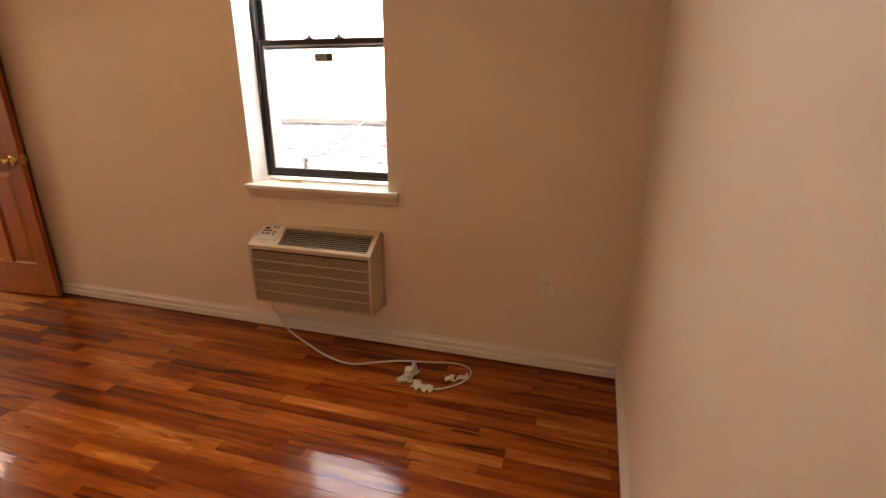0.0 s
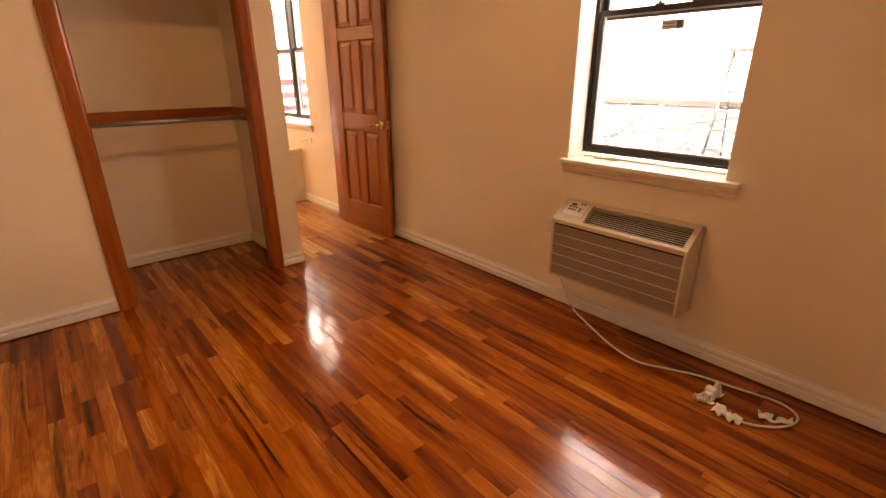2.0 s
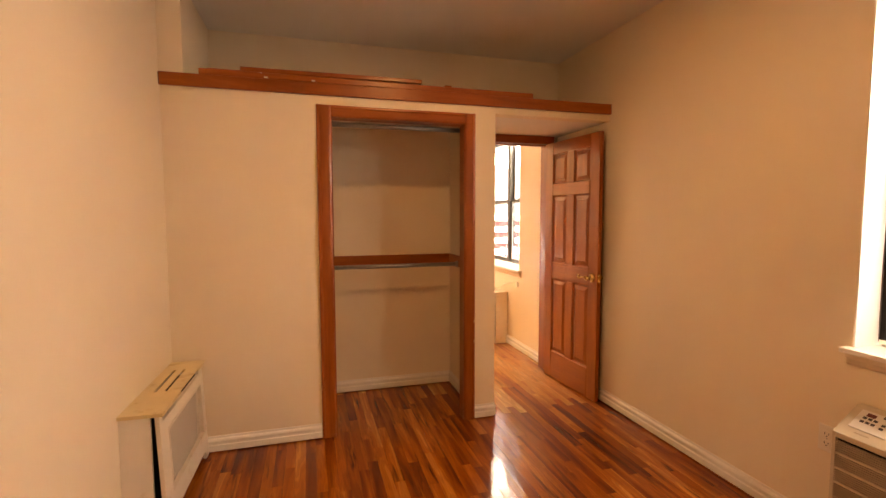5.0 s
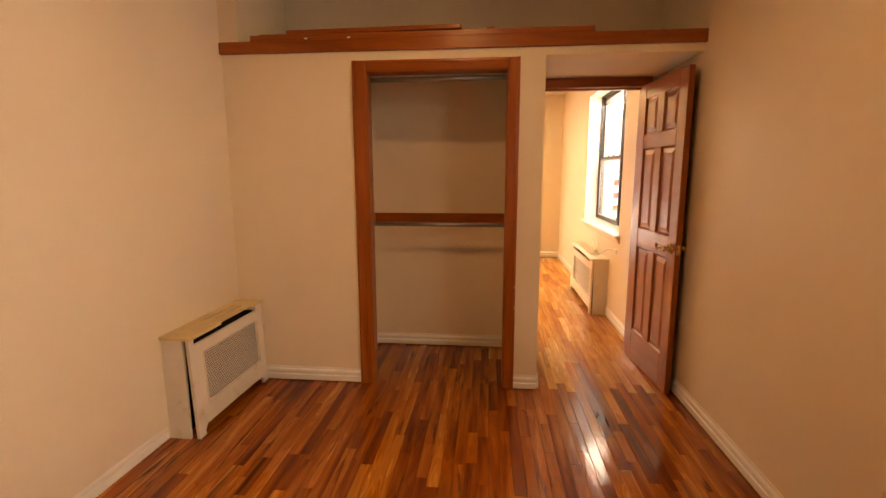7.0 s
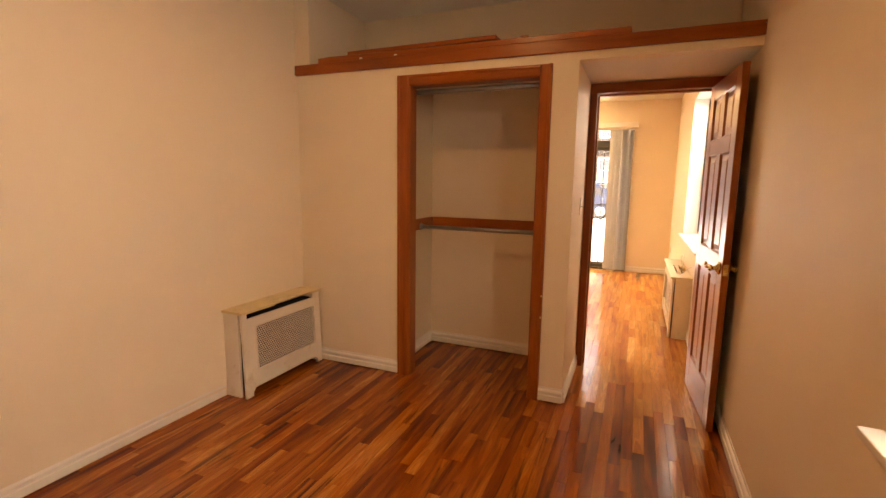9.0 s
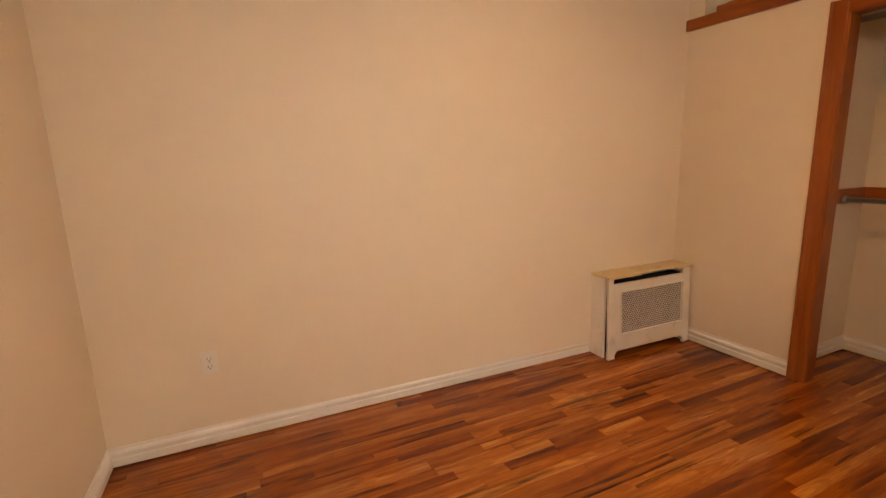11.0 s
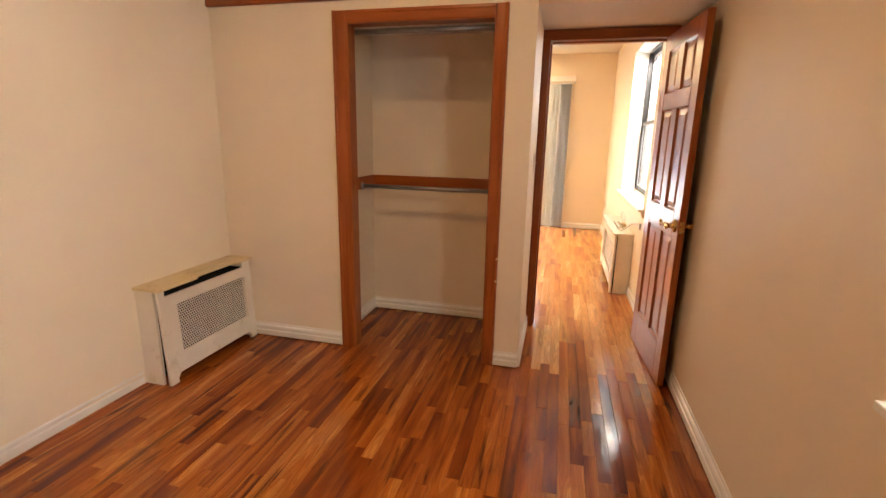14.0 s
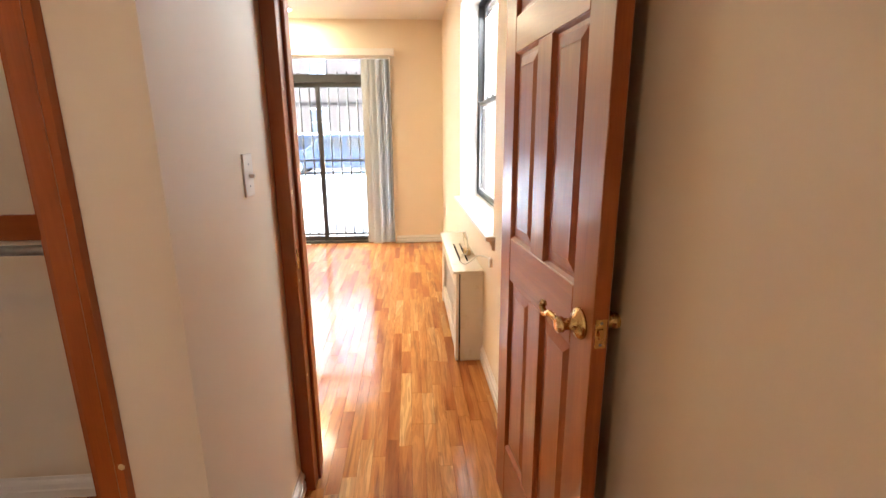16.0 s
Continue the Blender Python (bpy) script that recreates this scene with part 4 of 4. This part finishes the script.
# ---- ceiling lights ----
def downlight(x, y, z):
    d = thing("recessed_light", pose(x, y, z), "small round recessed ceiling light with white ring", "ceiling light", "recessed lights")
    part("ring", turned([(0.085, 0.0), (0.085, -0.004), (0.07, -0.008), (0.066, -0.004), (0.066, 0.0)], 28), TRIM, d)
    part("lens", turned([(0.064, -0.003), (0.064, -0.005)], 28), GLOW, d, "lit lens")


# the three added, unseen lights get the same ring and lens
for x, y in LIV_LAMPS:
    downlight(x, y, ZL)
downlight(BED_LAMP[0], BED_LAMP[1], ZC)

# ---- sliding glass door, blinds and bars ----
sl = fixed("sliding_door", XL - 0.1, 0.8, 0, "dark bronze sliding glass patio door with transom", "sliding door")
y0, y1, _, zt = SLIDE
wpart("door_frame", rounded(boxes((XL - 0.16, XL - 0.05, y0, y0 + 0.04, 0, zt), (XL - 0.16, XL - 0.05, y1 - 0.04, y1, 0, zt), (XL - 0.16, XL - 0.05, y0 + 0.04, y1 - 0.04, zt - 0.03, zt),
      (XL - 0.16, XL - 0.05, y0 + 0.04, y1 - 0.04, 1.975, 2.068), (XL - 0.16, XL - 0.05, y0 + 0.04, y1 - 0.04, 0.0, 0.03)), 0.003, 1), BRONZE, sl)
for a, b, x in ((y0 + 0.04, 0.885, XL - 0.13), (0.83, y1 - 0.04, XL - 0.09)):
    pn = wpart("door_panel", rounded(boxes((x - 0.016, x + 0.016, a, a + 0.055, 0.031, 1.974), (x - 0.016, x + 0.016, b - 0.055, b, 0.031, 1.974),
               (x - 0.016, x + 0.016, a + 0.055, b - 0.055, 0.031, 0.085), (x - 0.016, x + 0.016, a + 0.055, b - 0.055, 1.92, 1.974)), 0.002, 1), BRONZE, sl)
    g = wpart("pane", boxes((x - 0.003, x + 0.003, a + 0.056, b - 0.056, 0.086, 1.919)), GLASS, pn)
    g.visible_shadow = False
g = wpart("transom_pane", boxes((XL - 0.108, XL - 0.102, y0 + 0.041, y1 - 0.041, 2.069, zt - 0.031)), GLASS, sl)
g.visible_shadow = False
wpart("pull", rounded(boxes((XL - 0.072, XL - 0.058, 0.845, 0.865, 0.95, 1.15)), 0.004, 1), BLACK, sl)

bl = thing("vertical_blinds", pose(XL + 0.06, 1.53, 0.0), "grey vinyl vertical blinds drawn to one side", "blinds")
wpart("valance", rounded(boxes((XL + 0.002, XL + 0.11, -0.25, 1.794, 2.252, 2.332)), 0.004, 2), TRIM, bl, "white valance over the blinds")
wpart("track", boxes((XL + 0.04, XL + 0.08, -0.2, 1.75, 2.222, 2.251)), PLASTIC, bl)
for k in range(9):
    yy = 1.44 + (k * 0.052 if k < 3 else 0.1 + (k - 2) * 0.029)
    a = radians((22 if k < 3 else 64) + 8 * math.sin(k * 2.1))
    bm = bmesh.new()
    rings = []
    for i in range(7):
        u = (i / 6 - 0.5) * 0.089
        bow = 0.006 * (1 - (2 * (i / 6) - 1) ** 2)
        px, py = XL + 0.06 + u * math.sin(a) + bow * math.cos(a), yy + u * math.cos(a) - bow * math.sin(a)
        rings.append([bm.verts.new((px + o * math.cos(a), py - o * math.sin(a), w)) for o in (0.0, 0.0012) for w in (0.03, 2.221)])
    for r, s in zip(rings, rings[1:]):
        for p, q in ((0, 1), (1, 3), (3, 2), (2, 0)):
            bm.faces.new((r[p], r[q], s[q], s[p]))
    bm.faces.new([rings[0][i] for i in (0, 1, 3, 2)]), bm.faces.new([rings[-1][i] for i in (0, 2, 3, 1)])
    wpart("slat", bm, VINYL, bl)

gate = thing("security_bars", pose(XL - 0.5, 0.8, -0.12), "dark iron security bars outside the patio door", "security bars")
for k in range(19):
    wpart("bar", turned([(0.011, -0.119), (0.011, 2.15)], 8, pose(XL - 0.5, -0.3 + k * 0.122, 0)), BRONZE, gate)
for z in (0.02, 1.02, 2.08):
    wpart("rail", boxes((XL - 0.512, XL - 0.488, -0.35, 1.95, z, z + 0.03)), BRONZE, gate)
for k in range(9):
    yy = -0.24 + k * 0.244
    wpart("scroll", tube([(XL - 0.5, yy - 0.061, 1.05), (XL - 0.5, yy - 0.05, 1.25), (XL - 0.5, yy, 1.34), (XL - 0.5, yy + 0.05, 1.25), (XL - 0.5, yy + 0.061, 1.05)], 0.006, 6), BRONZE, gate)


# ---- outside ----
def house(name, m, W, D, H, mat, label, storeys, bays, base=None, ww=1.0, wh=1.5, z0=1.2, gap=3.0, glass=None):
    """A plain block of a building whose front faces local -y, with real window openings set back."""
    h = thing(name, m, label, "building")
    body = part("wall", boxes((0, W, 0.15, D, 0, H)), mat, h)
    part("roof", boxes((-0.2, W + 0.2, -0.15, D + 0.2, H, H + 0.3)), SNOW, h)
    if base:
        part("plinth", boxes((0, W, -0.05, 0.15, 0, base)), STONE, h, "grey rough stone plinth")
        part("ledge", boxes((0, W, -0.12, 0.15, base, base + 0.09)), LEDGE, h, "stone ledge")
    part("cornice", boxes((0, W, -0.02, 0.149, 3.55, 3.62)), LEDGE, h)
    for s in range(storeys):
        for b in range(bays):
            x = W * (b + 0.5) / bays - ww / 2
            z = z0 + s * gap
            w = part("window", boxes((x - 0.08, x + ww + 0.08, 0.10, 0.149, z - 0.08, z), (x - 0.08, x + ww + 0.08, 0.10, 0.149, z + wh, z + wh + 0.12), (x - 0.08, x, 0.10, 0.149, z, z + wh), (x + ww, x + ww + 0.08, 0.10, 0.149, z, z + wh), (x, x + ww, 0.115, 0.149, z + wh / 2 - 0.03, z + wh / 2 + 0.03)), SNOW, h)
            part("pane", boxes((x, x + ww, 0.135, 0.148, z, z + wh)), glass or FAR_WIN, w)
    return h


house("apartment_building", pose(-13, 9.7, -0.12), 34, 8, 9.5, FACADE, "pale whitewashed apartment building with stone plinth across the yard", 2, 9, base=0.88, ww=1.1, wh=1.6, z0=4.5)
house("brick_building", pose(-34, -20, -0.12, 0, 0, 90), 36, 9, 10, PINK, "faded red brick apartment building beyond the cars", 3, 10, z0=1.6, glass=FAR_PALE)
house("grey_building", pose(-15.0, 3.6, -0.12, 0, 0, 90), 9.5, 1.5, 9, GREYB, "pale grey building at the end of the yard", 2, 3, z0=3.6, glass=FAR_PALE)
fen = thing("striped_fence", pose(-14.6, 8.5, -0.12), "red and white striped board fence in the yard", "fence")
for k in range(8):
    wpart("board", rounded(boxes((-14.62, -14.58, 3.8, 13.0, -0.1 + k * 0.19, 0.085 + k * 0.19)), 0.004, 1), FENCE_W if k % 2 else FENCE_R, fen, "white board" if k % 2 else "red board")
for k in range(5):
    wpart("post", boxes((-14.72, -14.625, 3.9 + k * 2.2, 4.0 + k * 2.2, -0.12, 1.42)), BRONZE, fen)


def car(m, mat, label):
    c = thing("parked_car", m, label, "car", "parked cars")
    part("body", rounded(prism([(0.0, 0.32), (0.05, 0.72), (0.25, 0.86), (1.15, 0.95), (1.75, 1.42), (2.1, 1.5), (3.5, 1.48), (4.2, 1.0), (4.5, 0.92), (4.55, 0.4), (4.4, 0.28), (0.2, 0.26)], 1, 0.0, 1.75), 0.05, 2), mat, c)
    for y in (-0.006, 1.741):
        part("side_window", prism([(1.45, 0.98), (1.85, 1.38), (2.65, 1.41), (2.65, 0.98)], 1, y, y + 0.015), FAR_WIN, c)
        part("side_window", prism([(2.75, 0.98), (2.75, 1.41), (3.4, 1.39), (3.85, 1.0)], 1, y, y + 0.015), FAR_WIN, c)
    for x in (0.85, 3.65):
        for y in (0.1, 1.65):
            w = part("wheel", turned([(0.2, -0.1), (0.32, -0.09), (0.33, 0.0), (0.32, 0.09), (0.2, 0.1)], 24, Matrix.Translation((x, y, 0.33)) @ pose(0, 0, 0, 90, 0, 0)), RUBBER, c)
            part("rim", turned([(0.19, -0.112), (0.19, 0.112)], 18, Matrix.Translation((x, y, 0.33)) @ pose(0, 0, 0, 90, 0, 0)), STEEL, w)
    part("snow_cap", rounded(prism([(1.8, 1.475), (2.1, 1.52), (3.45, 1.50), (3.35, 1.58), (2.7, 1.63), (2.05, 1.59)], 1, 0.12, 1.63), 0.02, 1), SNOW, c, "layer of snow on the roof")
    part("light", rounded(boxes((-0.01, 0.06, 0.15, 0.5, 0.62, 0.74)), 0.01, 1), AC_PANEL, c)
    part("light", rounded(boxes((-0.01, 0.06, 1.25, 1.6, 0.62, 0.74)), 0.01, 1), AC_PANEL, c)
    return c


car(pose(-20.9, -8.0, -0.12, 0, 0, 90), CAR_S, "dark grey parked car with snow on its roof")
car(pose(-20.7, -3.2, -0.12, 0, 0, 90), CAR_B, "dark blue parked car with snow on its roof")
car(pose(-21.0, 1.7, -0.12, 0, 0, 90), CAR_S, "dark grey parked car with snow on its roof")
car(pose(-25.2, -5.6, -0.12, 0, 0, 90), CAR_B, "dark blue parked car in the second row")
car(pose(-25.4, -0.7, -0.12, 0, 0, 90), CAR_S, "dark grey parked car in the second row")
setting("road", boxes((-30, -23.2, -60, 60, -0.12, -0.1)), ROAD, "dark asphalt parking strip", "road")
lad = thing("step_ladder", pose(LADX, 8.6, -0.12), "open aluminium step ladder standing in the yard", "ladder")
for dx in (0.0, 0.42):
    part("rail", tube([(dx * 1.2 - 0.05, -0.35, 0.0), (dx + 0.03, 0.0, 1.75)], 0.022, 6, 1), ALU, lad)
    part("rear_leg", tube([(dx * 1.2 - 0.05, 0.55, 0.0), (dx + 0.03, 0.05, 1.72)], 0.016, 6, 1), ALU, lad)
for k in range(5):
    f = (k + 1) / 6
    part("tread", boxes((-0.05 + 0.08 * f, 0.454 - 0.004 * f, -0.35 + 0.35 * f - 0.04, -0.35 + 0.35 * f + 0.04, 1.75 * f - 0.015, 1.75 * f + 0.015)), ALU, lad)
part("top_cap", rounded(boxes((-0.02, 0.5, -0.07, 0.1, 1.74, 1.8)), 0.01, 1), LEDGE, lad)
tarp = thing("blue_tarp", pose(LADX + 0.75, 8.4, -0.12), "blue plastic tarpaulin hung over a yard post", "tarpaulin")
bm = bmesh.new()
grid = [[bm.verts.new((0.05 * math.sin(k * 1.3) + i * 0.12, 0.08 * math.sin(i * 1.9 + k * 0.6), 1.2 + k * 0.2)) for k in range(7)] for i in range(6)]
for r, s in zip(grid, grid[1:]):
    for k in range(6):
        bm.faces.new((r[k], r[k + 1], s[k + 1], s[k]))
part("sheet", bm, TARP, tarp)
part("post", boxes((0.0, 0.08, 0.1, 0.18, 0.0, 2.5)), LEDGE, tarp)
wire = thing("leaning_poles", pose(LADX - 1.2, 8.8, -0.12), "thin dark poles leaning in the yard", "poles")
part("pole", tube([(-0.9, -0.6, 0.01), (0.9, 0.2, 1.5)], 0.014, 6, 1), BLACK, wire)
part("pole", tube([(-1.0, -0.3, 0.25), (1.3, 0.1, 0.75)], 0.012, 6, 1), BLACK, wire)
part("prop", boxes((-0.98, -0.92, -0.34, -0.26, 0.0, 0.25)), LEDGE, wire)

# ---- oak strips of the floor ----
PW, GAP = 0.0572, 0.0006
LENGTHS = (0.28, 0.40, 0.52, 0.66, 0.82, 1.02)


def strip_mesh(x0, x1, y0, y1, z):
    """Vertices and faces of one strip with eased upper edges."""
    c = 0.0005
    v = [(x0, y0, z - 0.011), (x1, y0, z - 0.011), (x1, y1, z - 0.011), (x0, y1, z - 0.011),
         (x0, y0, z - c), (x1, y0, z - c), (x1, y1, z - c), (x0, y1, z - c),
         (x0 + c, y0 + c, z), (x1 - c, y0 + c, z), (x1 - c, y1 - c, z), (x0 + c, y1 - c, z)]
    f = [(8, 9, 10, 11)]
    for i in range(4):
        j = (i + 1) % 4
        f += [(i, j, 4 + j, 4 + i), (4 + i, 4 + j, 8 + j, 8 + i)]
    return v, f


shared = {}
for n in LENGTHS:
    me = bpy.data.meshes.new("oak_strip")
    v, f = strip_mesh(0, n - GAP, 0, PW - GAP, 0)
    me.from_pydata(v, [], f)
    me.materials.append(FLOOR_P)
    shared[n] = me
rnd = random.Random(11)
rest = {"bedroom": ([], []), "living": ([], [])}
single = 0
y = YLS
while y < YN - 0.01:
    x = XL - rnd.uniform(0, 0.5)
    while x < XE:
        n = rnd.choice(LENGTHS)
        if x > XP2 - 0.05 and y < -0.68:
            break
        cx, cy = x + n / 2, y + PW / 2
        z = rnd.uniform(-0.0002, 0.0002)
        if -3.0 < cx < 0.4 and 0.45 < cy < 2.36 and single < 300:
            ob = new("oak_strip", shared[n])
            ob.location = (x, y, z)
            ob.rotation_euler = (rnd.uniform(-0.0025, 0.0025), 0.0, 0.0)
            ob.parent = floor
            single += 1
        else:
            end = XP2 + 0.03 if y < -0.68 else XE + 0.05
            v, f = strip_mesh(max(x, XL - 0.2), min(x + n, end) - GAP, y, min(y + PW, YN - 0.002) - GAP, z)
            # living room and passage strips get the tones brightened for daylight
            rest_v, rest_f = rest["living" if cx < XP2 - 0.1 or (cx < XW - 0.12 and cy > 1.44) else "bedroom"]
            k = len(rest_v)
            rest_v += v
            rest_f += [tuple(i + k for i in q) for q in f]
        x += n
    y += PW
for room, material, label in (("bedroom", FLOOR_J, "glossy reddish oak strips running the room's length"), ("living", FLOOR_L, "glossy oak strips of living room and passage, daylight brightening in their tones")):
    me = bpy.data.meshes.new("oak_strips")
    me.from_pydata(rest[room][0], [], rest[room][1])
    me.materials.append(material)
    tagged(new("oak_strips", me), label, kind="stuff").parent = floor
